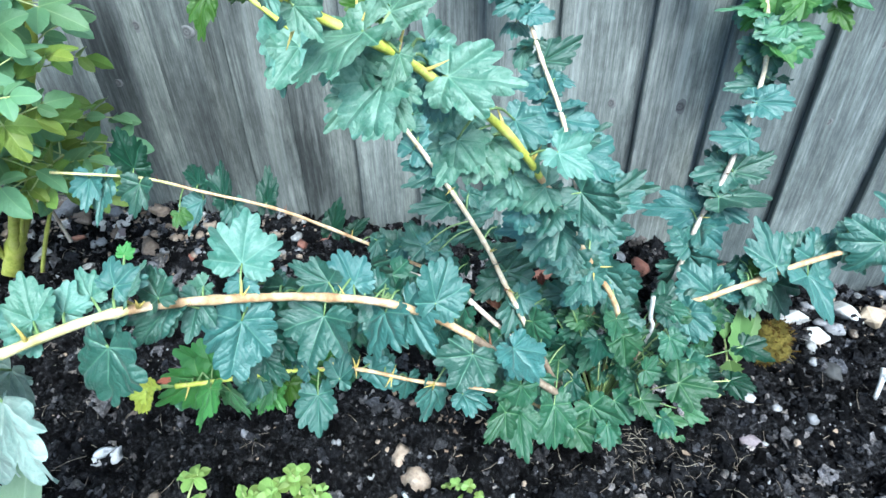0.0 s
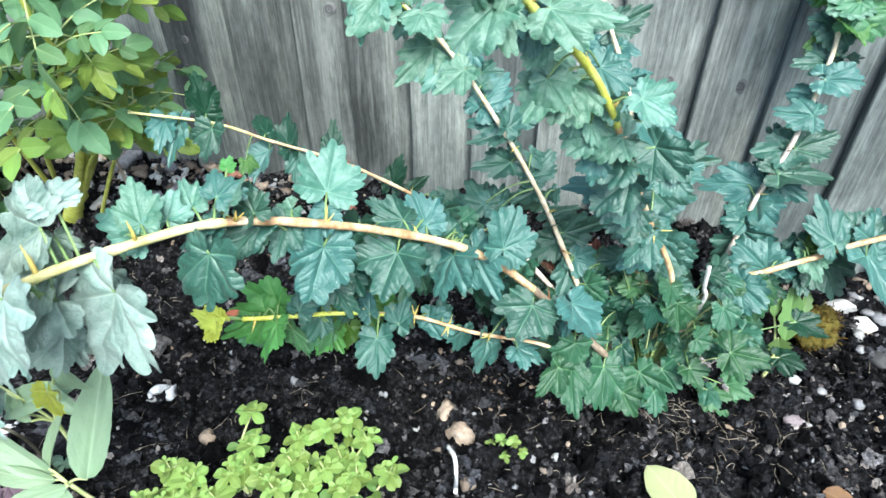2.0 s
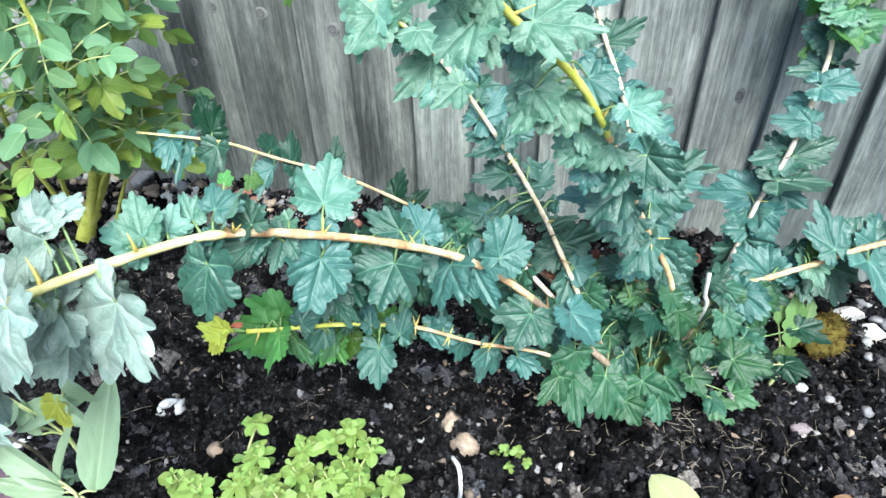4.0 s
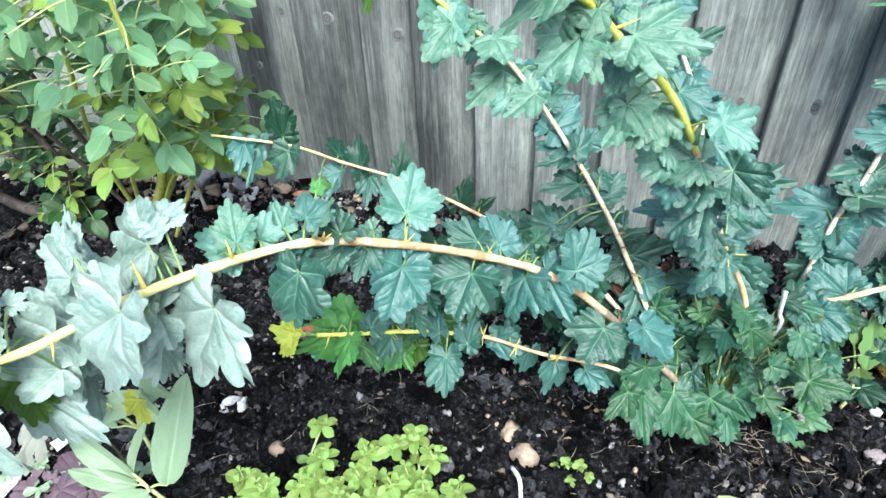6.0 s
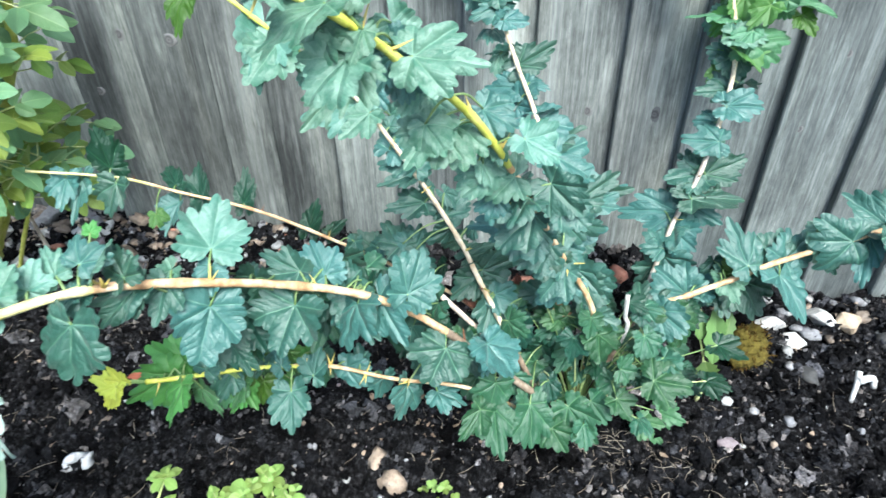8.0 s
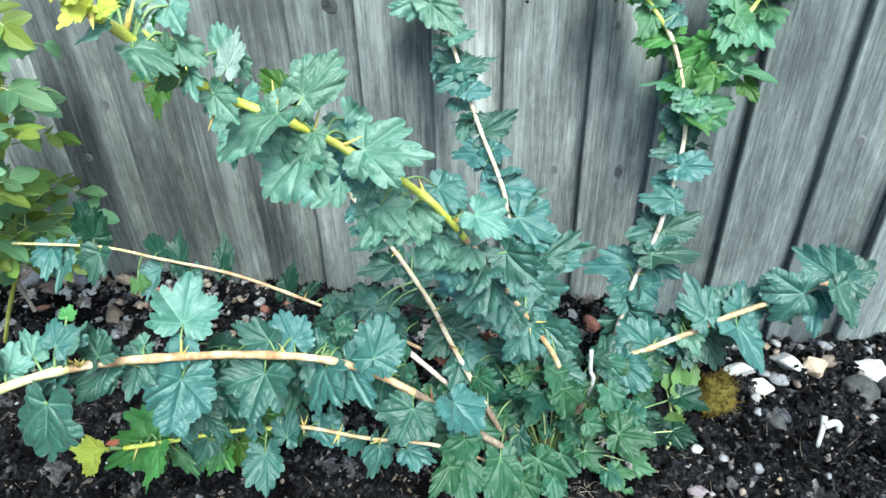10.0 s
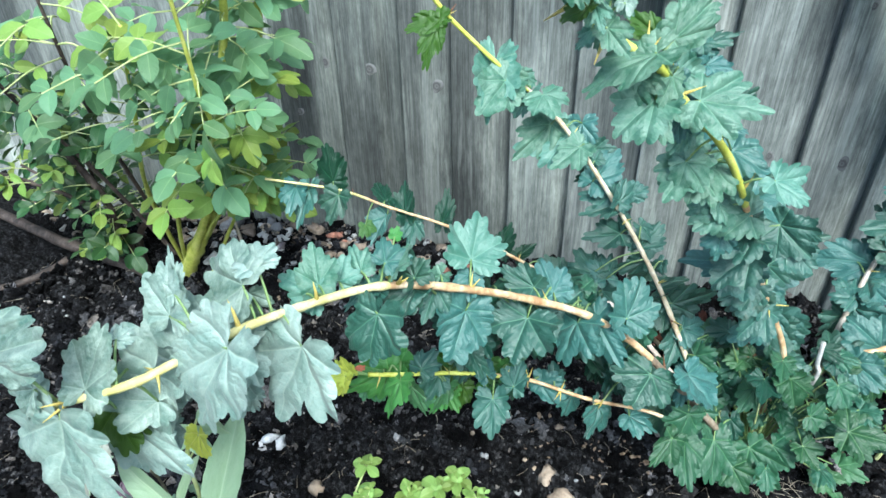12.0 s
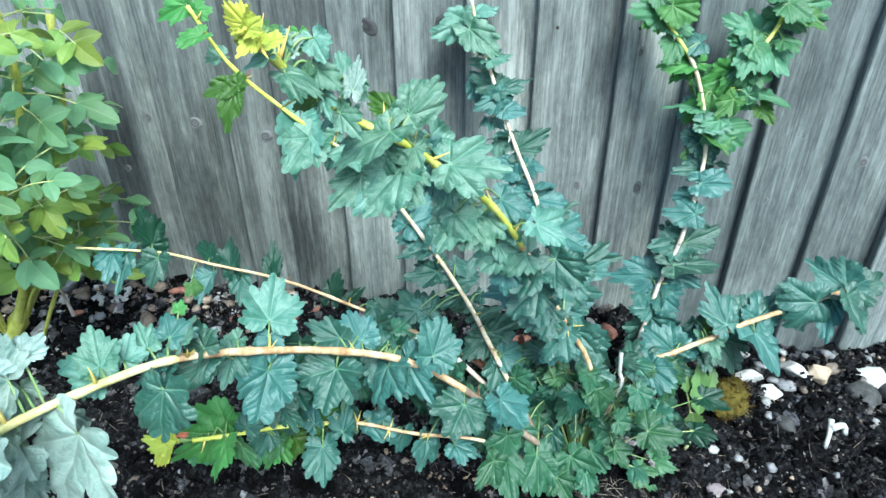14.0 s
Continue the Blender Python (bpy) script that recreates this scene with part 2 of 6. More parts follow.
def fence_wood():
    """Weathered grey boards: long grain, pale silvered strips, dark stain, a few knots."""
    m, n, l, b = material("weathered_board", 0.8, 0.25)
    info = n.new("ShaderNodeObjectInfo")
    tc = n.new("ShaderNodeTexCoord")
    off = n.new("ShaderNodeVectorMath")
    off.operation = 'MULTIPLY_ADD'
    l.new(info.outputs["Random"], off.inputs[0])
    off.inputs[1].default_value = (17.0, 9.0, 31.0)
    l.new(tc.outputs["Object"], off.inputs[2])

    def stretched(sx, sy, sz):
        mp = n.new("ShaderNodeMapping")
        mp.inputs["Scale"].default_value = (sx, sy, sz)
        l.new(off.outputs[0], mp.inputs["Vector"])
        return mp.outputs["Vector"]
    wav = noise_at(n, l, stretched(1, 1, 0.35), 9, 3, 0.5)
    warp = n.new("ShaderNodeVectorMath")
    warp.operation = 'MULTIPLY_ADD'
    l.new(wav, warp.inputs[0])
    warp.inputs[1].default_value = (0.014, 0.0, 0.0)
    l.new(stretched(1, 1, 0.05), warp.inputs[2])
    grain = noise_at(n, l, warp.outputs[0], 210, 7, 0.78)
    broad = noise_at(n, l, warp.outputs[0], 30, 4, 0.6)
    stain = noise_at(n, l, stretched(1, 1, 0.22), 14, 5, 0.65)
    col = ramp(n, l, grain, [(0.3, (0.13, 0.134, 0.132)), (0.48, (0.2, 0.206, 0.2)), (0.62, (0.275, 0.28, 0.272)), (0.76, (0.4, 0.402, 0.385))])
    bands = ramp(n, l, broad, [(0.3, (0.5, 0.5, 0.52)), (0.5, (0.9, 0.9, 0.91)), (0.7, (1.2, 1.17, 1.12))])
    col = mix(n, l, 0.6, col, bands, 'MULTIPLY')
    lines = noise_at(n, l, stretched(1, 1, 0.016), 520, 3, 0.6)
    col = mix(n, l, 0.45, col, ramp(n, l, lines, [(0.36, (0.45, 0.45, 0.46)), (0.5, (1, 1, 1)), (0.68, (1.22, 1.22, 1.2))]), 'MULTIPLY')
    specks = noise_at(n, l, stretched(1, 1, 0.35), 110, 6, 0.75)
    col = mix(n, l, 0.6, col, ramp(n, l, specks, [(0.3, (0.5, 0.5, 0.5)), (0.5, (1, 1, 1)), (0.7, (1.5, 1.5, 1.47))]), 'MULTIPLY')
    worn = ramp(n, l, stain, [(0.34, (0.45, 0.45, 0.46)), (0.5, (0.95, 0.95, 0.95)), (0.64, (1.4, 1.4, 1.38))])
    col = mix(n, l, 0.58, col, worn, 'MULTIPLY')
    peel = ramp(n, l, noise_at(n, l, stretched(1, 1, 0.1), 34, 6, 0.7), [(0.56, (0, 0, 0)), (0.7, (1, 1, 1))])
    col = mix(n, l, math_node(n, l, 'MULTIPLY', peel, 0.6), col, (0.46, 0.46, 0.445))
    blot = ramp(n, l, noise_at(n, l, stretched(1, 1, 0.3), 7.5, 4, 0.6), [(0.36, (0.5, 0.5, 0.51)), (0.5, (1.04, 1.04, 1.04)), (0.66, (1.55, 1.55, 1.52))])
    col = mix(n, l, 0.75, col, blot, 'MULTIPLY')
    bleach = ramp(n, l, noise_at(n, l, stretched(1, 1, 0.028), 48, 5, 0.65), [(0.54, (0, 0, 0)), (0.68, (1, 1, 1))])
    col = mix(n, l, math_node(n, l, 'MULTIPLY', bleach, 0.3), col, (0.5, 0.51, 0.505))
    soaked = ramp(n, l, noise_at(n, l, stretched(1, 1, 0.07), 21, 5, 0.6), [(0.36, (0.42, 0.42, 0.44)), (0.5, (1, 1, 1))])
    col = mix(n, l, 0.62, col, soaked, 'MULTIPLY')
    tint = mix(n, l, info.outputs["Random"], (0.84, 0.86, 0.89), (1.03, 1.03, 1.04))
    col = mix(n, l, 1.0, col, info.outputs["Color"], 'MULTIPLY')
    col = mix(n, l, 1.0, col, tint, 'MULTIPLY')
    l.new(col, b.inputs["Base Color"])
    bump(n, l, b, math_node(n, l, 'ADD', grain, math_node(n, l, 'ADD', math_node(n, l, 'MULTIPLY', broad, 0.6), specks)), 0.4, 0.003)
    return m


FENCE_WOOD = fence_wood()


def soil_material(name="damp_soil", wet=0.5):
    m, n, l, b = material(name, 0.9, 0.05)
    vec = coords(n, l, (1, 1, 1))
    a = noise_at(n, l, vec, 14, 5, 0.6)
    f = noise_at(n, l, vec, 160, 6, 0.75)
    col = ramp(n, l, f, [(0.34, (0.002, 0.002, 0.0022)), (0.5, (0.008, 0.008, 0.0088)), (0.6, (0.036, 0.036, 0.039)), (0.74, (0.13, 0.122, 0.12))])
    col = mix(n, l, math_node(n, l, 'MULTIPLY', a, 0.3), col, (0.008, 0.0065, 0.006))
    l.new(col, b.inputs["Base Color"])
    r = ramp(n, l, noise_at(n, l, vec, 60, 4), [(0.34, (0.4, 0.4, 0.4)), (0.5, (0.95, 0.95, 0.95))])
    l.new(r, b.inputs["Roughness"])
    bump(n, l, b, f, 0.9, 0.006)
    return m


SOIL = soil_material()


def crumb_material():
    m, n, l, b = material("soil_crumb", 0.8, 0.07)
    geo = n.new("ShaderNodeNewGeometry")
    vec = coords(n, l, (1, 1, 1))
    f = noise_at(n, l, vec, 240, 5, 0.7)
    one = ramp(n, l, geo.outputs["Random Per Island"], [(0.0, (0.002, 0.002, 0.0022)), (0.45, (0.006, 0.006, 0.0068)), (0.64, (0.026, 0.0265, 0.03)), (0.8, (0.07, 0.07, 0.076)), (0.93, (0.165, 0.155, 0.155)), (1.0, (0.34, 0.3, 0.27))])
    patch = ramp(n, l, noise_at(n, l, vec, 16, 3, 0.6), [(0.36, (0.5, 0.48, 0.47)), (0.5, (0.95, 0.95, 0.95)), (0.66, (1.7, 1.72, 1.8))])
    one = mix(n, l, 1.0, one, patch, 'MULTIPLY')
    col = mix(n, l, 0.8, one, ramp(n, l, f, [(0.35, (0.25, 0.25, 0.25)), (0.55, (1.0, 1.0, 1.0)), (0.72, (2.6, 2.5, 2.4))]), 'MULTIPLY')
    l.new(col, b.inputs["Base Color"])
    bump(n, l, b, f, 1.0, 0.006)
    return m


CRUMB = crumb_material()


def stone_material(name, base, dark, light, rough=0.7):
    m, n, l, b = material(name, rough, 0.4)
    info = n.new("ShaderNodeObjectInfo")
    geo = n.new("ShaderNodeNewGeometry")
    rnd = math_node(n, l, 'FRACT', math_node(n, l, 'ADD', info.outputs["Random"], geo.outputs["Random Per Island"]))
    vec = coords(n, l, (1, 1, 1))
    f = noise_at(n, l, vec, 130, 5, 0.7)
    g = noise_at(n, l, vec, 700, 3, 0.6)
    col = ramp(n, l, f, [(0.3, dark), (0.5, base), (0.7, light)])
    col = mix(n, l, math_node(n, l, 'MULTIPLY', rnd, 0.5), col, dark)
    dirt = ramp(n, l, noise_at(n, l, vec, 55, 5, 0.7), [(0.5, (0, 0, 0)), (0.72, (1, 1, 1))])
    col = mix(n, l, math_node(n, l, 'MULTIPLY', dirt, 0.75), col, (0.04, 0.032, 0.028))
    l.new(col, b.inputs["Base Color"])
    bump(n, l, b, g, 0.4, 0.001)
    return m


STONE = [
    stone_material("white_stone", (0.36, 0.36, 0.355), (0.17, 0.165, 0.155), (0.55, 0.55, 0.54)),
    stone_material("beige_stone", (0.34, 0.265, 0.2), (0.2, 0.145, 0.105), (0.46, 0.38, 0.3)),
    stone_material("tan_stone", (0.2, 0.16, 0.125), (0.11, 0.08, 0.06), (0.32, 0.26, 0.21)),
    stone_material("mauve_stone", (0.24, 0.2, 0.21), (0.16, 0.13, 0.14), (0.32, 0.28, 0.29)),
    stone_material("grey_stone", (0.26, 0.26, 0.27), (0.14, 0.14, 0.15), (0.38, 0.38, 0.38)),
    stone_material("red_stone", (0.36, 0.16, 0.11), (0.2, 0.08, 0.06), (0.5, 0.28, 0.2)),
    stone_material("dark_stone", (0.06, 0.06, 0.06), (0.03, 0.03, 0.03), (0.11, 0.11, 0.1)),
]
RUBBLE_WHITE = stone_material("white_rubble", (0.6, 0.59, 0.57), (0.4, 0.39, 0.36), (0.74, 0.73, 0.71))
RUBBLE_BEIGE = stone_material("beige_rubble", (0.52, 0.42, 0.31), (0.34, 0.26, 0.18), (0.62, 0.53, 0.42))
PALE_RUBBLE = [RUBBLE_WHITE, RUBBLE_BEIGE]
STONE_WORD = ["chalky white", "beige", "tan", "smooth mauve", "grey", "reddish brick-coloured", "dark grey"]
STRAW = bark_material("straw_skin", (0.2, 0.165, 0.125), (0.08, 0.06, 0.045), (0.42, 0.37, 0.29), 0.7)
WHITE_CHIP = stone_material("white_flake", (0.75, 0.75, 0.76), (0.55, 0.56, 0.58), (0.85, 0.85, 0.86), 0.5)


def moss_material():
    m, n, l, b = material("moss", 0.95, 0.2)
    vec = coords(n, l, (1, 1, 1))
    f = noise_at(n, l, vec, 220, 5, 0.7)
    geo = n.new("ShaderNodeNewGeometry")
    one = ramp(n, l, geo.outputs["Random Per Island"], [(0.0, (0.05, 0.024, 0.004)), (0.5, (0.11, 0.065, 0.01)), (1.0, (0.12, 0.1, 0.02))])
    l.new(mix(n, l, 0.8, one, ramp(n, l, f, [(0.35, (0.4, 0.4, 0.4)), (0.65, (1.3, 1.3, 1.3))]), 'MULTIPLY'), b.inputs["Base Color"])
    bump(n, l, b, f, 0.8, 0.004)
    return m


MOSS = moss_material()


# ---- building helpers ----
def mesh_of(name, verts, faces, mat=None, smooth=True, ribs=None, runs=None):
    me = bpy.data.meshes.new(name)
    me.from_pydata([tuple(v) for v in verts], [], faces)
    if smooth:
        me.polygons.foreach_set("use_smooth", [True] * len(me.polygons))
    if ribs is not None:
        for key, vals in (("rib", ribs), ("run", runs)):
            me.attributes.new(key, 'FLOAT', 'POINT').data.foreach_set("value", vals)
    if mat:
        me.materials.append(mat)
    me.update()
    return me


def child(ob, parent):
    ob.parent = parent
    ob.matrix_parent_inverse = parent.matrix_world.inverted() if parent.type == 'EMPTY' else Matrix()
    return ob


def thing(name, at, label, category, group="", kind=""):
    e = new(name)
    e.empty_display_size = 0.02
    e.location = at
    e.matrix_basis = Matrix.Translation(at)
    bpy.context.view_layer.update()
    return tagged(e, label, category, group, kind)


def spline(points, n=8):
    """Smooth curve through the points."""
    p = [Vector(q) for q in points]
    p = [2 * p[0] - p[1], *p, 2 * p[-1] - p[-2]]
    out = []
    for i in range(1, len(p) - 2):
        a, b, c, d = p[i - 1:i + 3]
        for k in range(n):
            t = k / n
            out.append(0.5 * (2 * b + (c - a) * t + (2 * a - 5 * b + 4 * c - d) * t * t + (3 * b - a - 3 * c + d) * t ** 3))
    out.append(p[-2])
    return out


def tube(line, r0, r1, sides=8, nodes=0, rnd=None, cap=True):
    """Verts and faces of a tapered tube along the line, thicker at every node."""
    verts, faces = [], []
    up = Vector((0.3, 0.2, 1)).normalized()
    n = len(line)
    for i, p in enumerate(line):
        d = (line[min(i + 1, n - 1)] - line[max(i - 1, 0)]).normalized()
        s = d.cross(up)
        s = s.normalized() if s.length > 0.05 else d.cross(Vector((1, 0, 0))).normalized()
        t = s.cross(d)
        f = i / (n - 1)
        r = r0 + (r1 - r0) * f
        if nodes:
            r *= 1 + (0.16 if i % nodes == 0 else 0.0)
        for k in range(sides):
            a = 2 * math.pi * k / sides
            w = 1 + (rnd.uniform(-0.1, 0.1) if rnd else 0)
            verts.append(p + (s * math.cos(a) + t * math.sin(a)) * r * w)
    for i in range(n - 1):
        for k in range(sides):
            a, b = i * sides + k, i * sides + (k + 1) % sides
            faces.append((a, b, b + sides, a + sides))
    if cap:
        faces.append(tuple(range(sides))[::-1])
        faces.append(tuple((n - 1) * sides + k for k in range(sides)))
    return verts, faces


def basis(origin, tip, facing, width=None, roll=0.0):
    """A pose whose y runs from origin to tip and whose z turns towards facing; scaled by the length and the width."""
    y = Vector(tip) - Vector(origin)
    ln = max(y.length, 1e-4)
    y /= ln
    z = Vector(facing)
    z = z - y * z.dot(y)
    z = z.normalized() if z.length > 0.05 else y.orthogonal().normalized()
    x = y.cross(z)
    m = Matrix((x, y, z)).transposed().to_4x4()
    w = width if width else ln
    return Matrix.Translation(origin) @ m @ Matrix.Rotation(roll, 4, 'Y') @ Matrix.Diagonal((w, ln, (w + ln) / 2, 1))


def ground_height(x, y):
    k = min(max((x - 0.55) / 0.35, 0), 1)
    k = k * k * (3 - 2 * k)
    far = min(max(y - 0.55, 0), 0.5)
    return (0.022 + 0.08 * far) * (1 - k) - 0.008 * k


def soil_height(x, y):
    z = ground_height(x, y)
    z += 0.015 * noise.noise(Vector((x * 10, y * 10, 0)))
    z += 0.03 * abs(noise.noise(Vector((x * 24, y * 24, 4)))) - 0.008
    z += 0.016 * noise.noise(Vector((x * 58, y * 58, 8)))
    z += 0.009 * noise.noise(Vector((x * 125, y * 125, 3)))
    return z


def blob(rnd, sx, sy, sz, rough=0.22, rings=4, seg=7):
    """An uneven pebble: verts and faces round the origin."""
    verts, faces = [], []
    ph = rnd.uniform(0, 50)
    for i in range(rings + 1):
        th = math.pi * i / rings
        for k in range(seg if 0 < i < rings else 1):
            a = 2 * math.pi * (k + 0.5 * (i % 2)) / seg
            d = Vector((math.sin(th) * math.cos(a), math.sin(th) * math.sin(a), math.cos(th)))
            r = 1 + rough * noise.noise(d * 1.6 + Vector((ph, 0, 0))) * 2 + rough * 0.6 * noise.noise(d * 4.0 + Vector((ph, 7, 0)))
            verts.append(Vector((d.x * sx, d.y * sy, d.z * sz)) * r)
    def idx(i, k):
        return 0 if i == 0 else (1 + (rings - 1) * seg if i == rings else 1 + (i - 1) * seg + k % seg)
    for i in range(rings):
        for k in range(seg):
            q = [idx(i, k), idx(i + 1, k), idx(i + 1, k + 1), idx(i, k + 1)]
            u = list(dict.fromkeys(q))
            if len(u) > 2:
                faces.append(tuple(u))
    return verts, faces


def angular(rnd, sx, sy, sz):
    """A broken stone: the hull of a few scattered points, its edges a little worn."""
    bm = bmesh.new()
    for _ in range(13):
        d = Vector((rnd.gauss(0, 1), rnd.gauss(0, 1), rnd.gauss(0, 1))).normalized() * rnd.uniform(0.82, 1.1)
        bm.verts.new((d.x * sx, d.y * sy, d.z * sz))
    hull = bmesh.ops.convex_hull(bm, input=bm.verts[:])
    bmesh.ops.delete(bm, geom=list(set(hull["geom_interior"] + hull["geom_unused"])), context='VERTS')
    bmesh.ops.dissolve_limit(bm, angle_limit=0.35, verts=bm.verts[:], edges=bm.edges[:])
    bmesh.ops.bevel(bm, geom=bm.edges[:], offset=0.1 * min(sx, sy, sz), segments=1, affect='EDGES')
    bm.verts.index_update()
    v = [q.co.copy() for q in bm.verts]
    f = [tuple(q.index for q in p.verts) for p in bm.faces]
    bm.free()
    return v, f


# ---- ground ----
def steps(lo, hi, fine, far):
    v = list(np.arange(lo, hi + fine / 2, fine))
    s = fine
    while v[-1] < far:
        s *= 1.35
        v.append(v[-1] + s)
    s = fine
    while v[0] > -far:
        s *= 1.35
        v.insert(0, v[0] - s)
    return v


def build_ground():
    xs, ys = steps(-0.9, 1.35, 0.0062, 60), steps(0.2, 1.0, 0.0062, 60)
    verts = [(x, y, soil_height(x, y) if abs(x) < 3 and abs(y) < 3 else 0.0) for y in ys for x in xs]
    w = len(xs)
    faces = [(j * w + i, j * w + i + 1, (j + 1) * w + i + 1, (j + 1) * w + i) for j in range(len(ys) - 1) for i in range(w - 1)]
    ob = new("ground", mesh_of("ground", verts, faces, SOIL))
    tagged(ob, "dark damp crumbly garden soil in front of fence", "soil", kind="structure")


build_ground()

# ---- gooseberry canes ----
CANES = {
    'a': [(0.5, 0.585, 0.05), (0.466, 0.549, 0.147), (0.382, 0.503, 0.268), (0.326, 0.474, 0.328), (0.27, 0.44, 0.365), (0.212, 0.381, 0.41), (0.171, 0.336, 0.435), (0.13, 0.289, 0.442), (0.1, 0.243, 0.446), (0.073, 0.195, 0.445), (0.015, 0.178, 0.424)],
    'b': [(0.5, 0.56, 0.075), (0.402, 0.502, 0.192), (0.327, 0.502, 0.194), (0.266, 0.497, 0.209), (0.231, 0.485, 0.218), (0.187, 0.465, 0.229), (0.128, 0.438, 0.236), (0.101, 0.43, 0.236)],
    'c': [(0.5, 0.61, 0.07), (0.401, 0.64, 0.174), (0.304, 0.667, 0.208), (0.19, 0.666, 0.26), (0.118, 0.667, 0.285), (0.038, 0.66, 0.306), (-0.019, 0.639, 0.334), (-0.111, 0.612, 0.352)],
    'd': [(0.505, 0.59, 0.05), (0.457, 0.6, 0.137), (0.424, 0.612, 0.201), (0.404, 0.62, 0.239), (0.377, 0.645, 0.277), (0.324, 0.667, 0.349), (0.247, 0.69, 0.437), (0.17, 0.673, 0.508), (0.113, 0.658, 0.568), (0.085, 0.64, 0.634)],
    'e': [(0.53, 0.63, 0.05), (0.539, 0.627, 0.187), (0.485, 0.595, 0.311), (0.442, 0.532, 0.423), (0.407, 0.488, 0.499), (0.363, 0.441, 0.558), (0.342, 0.404, 0.591), (0.302, 0.378, 0.623), (0.283, 0.348, 0.66), (0.277, 0.325, 0.681)],
    'f': [(0.545, 0.66, 0.05), (0.543, 0.66, 0.159), (0.513, 0.68, 0.209), (0.475, 0.74, 0.312), (0.456, 0.771, 0.37), (0.426, 0.813, 0.425), (0.401, 0.86, 0.473), (0.364, 0.915, 0.56), (0.355, 0.92, 0.596)],
    'g': [(0.575, 0.66, 0.05), (0.627, 0.745, 0.217), (0.642, 0.771, 0.252), (0.662, 0.789, 0.305), (0.679, 0.82, 0.374), (0.685, 0.845, 0.426), (0.676, 0.87, 0.477), (0.656, 0.885, 0.527), (0.608, 0.9, 0.588), (0.59, 0.9, 0.63)],
    'g2': [(0.685, 0.845, 0.426), (0.708, 0.87, 0.49), (0.737, 0.885, 0.539), (0.761, 0.9, 0.576), (0.767, 0.91, 0.616)],
    'h': [(0.545, 0.61, 0.06), (0.587, 0.646, 0.175), (0.652, 0.678, 0.195), (0.699, 0.69, 0.214), (0.741, 0.7, 0.234), (0.822, 0.715, 0.265), (0.867, 0.72, 0.286)],
}
CANE_LOOK = {  # thickness at foot and tip, bark
    'a': (0.0042, 0.0027, BARK), 'b': (0.0017, 0.0025, BARK), 'c': (0.0025, 0.0016, BARK), 'd': (0.0034, 0.0022, BARK_CREAM),
    'e': (0.0034, 0.0027, BARK_GREEN), 'f': (0.0032, 0.0024, BARK_CREAM), 'g': (0.0032, 0.0026, BARK_CREAM), 'g2': (0.003, 0.0026, BARK_GREEN), 'h': (0.0036, 0.003, BARK),
}
CANE_WORD = {
    'a': "long arching straw-brown cane with paired thorns", 'b': "thin low cane turning green at its tip", 'c': "slender cane reaching back along the fence",
    'd': "upright peeling brown cane", 'e': "thick yellow-green young cane with spines", 'f': "straight pale cane leaning on the fence",
    'g': "upright pale cane against the boards", 'g2': "green side shoot", 'h': "pale cane leaning sideways",
}
bush = thing("gooseberry_bush", (0.52, 0.61, 0.0), "sprawling thorny gooseberry bush with dark lobed leaves before fence", "shrub")
LINES, CANE_OB = {}, {}
rnd = random.Random(5)
for key, pts in CANES.items():
    if key == 'a':
        pts = [(0.525, 0.615, 0.02), (0.5, 0.592, 0.081)] + pts[1:]
    elif key == 'b':
        pts = [(0.5, 0.6, 0.01), (0.455, 0.56, 0.1)] + pts[1:]
    elif key != 'g2':
        pts = [(0.53, 0.625, 0.0)] + pts
    line = spline(pts, 9)
    LINES[key] = line
    r0, r1, mat = CANE_LOOK[key]
    v, f = tube(line, r0, r1, 9, 9, rnd)
    me = mesh_of("cane", v, f, mat)
    if key == 'b':
        me.materials.append(BARK_GREEN)
    elif key == 'a':
        me.materials.append(BARK_PALE)
        me.materials.append(BARK_OLD)
    elif key in 'dfghc':
        # the older bark towards the foot
        me.materials.append(BARK_GREY if key in 'fg' else BARK_OLD)
    if key in 'cdg':
        me.materials.append(BARK_PALE if key == 'c' else BARK_GREEN)
    ob = child(new("cane", me), bush)
    tagged(ob, CANE_WORD[key])
    CANE_OB[key] = ob
    n = len(line)
    for p in me.polygons:
        fpos = p.vertices[0] / (9 * n)
        if key in 'cd':
            p.material_index = 2 if fpos > (0.8 if key == 'c' else 0.74) else (1 if fpos < 0.22 else 0)
        elif key == 'h':
            p.material_index = 1 if fpos < 0.3 else 0
        elif key in 'ab':
            p.material_index = 1 if fpos > 0.62 else (2 if key == 'a' and fpos < 0.27 else 0)
        elif key == 'e':
            pass
        elif key in 'fg':
            p.material_index = 1 if fpos < 0.45 else (2 if key == 'g' and fpos > 0.8 else 0)
CANE_OB['e'].data.materials.append(BARK)
for p in CANE_OB['e'].data.polygons:
    if p.vertices[0] / (9 * len(LINES['e'])) < 0.42:
        p.material_index = 1


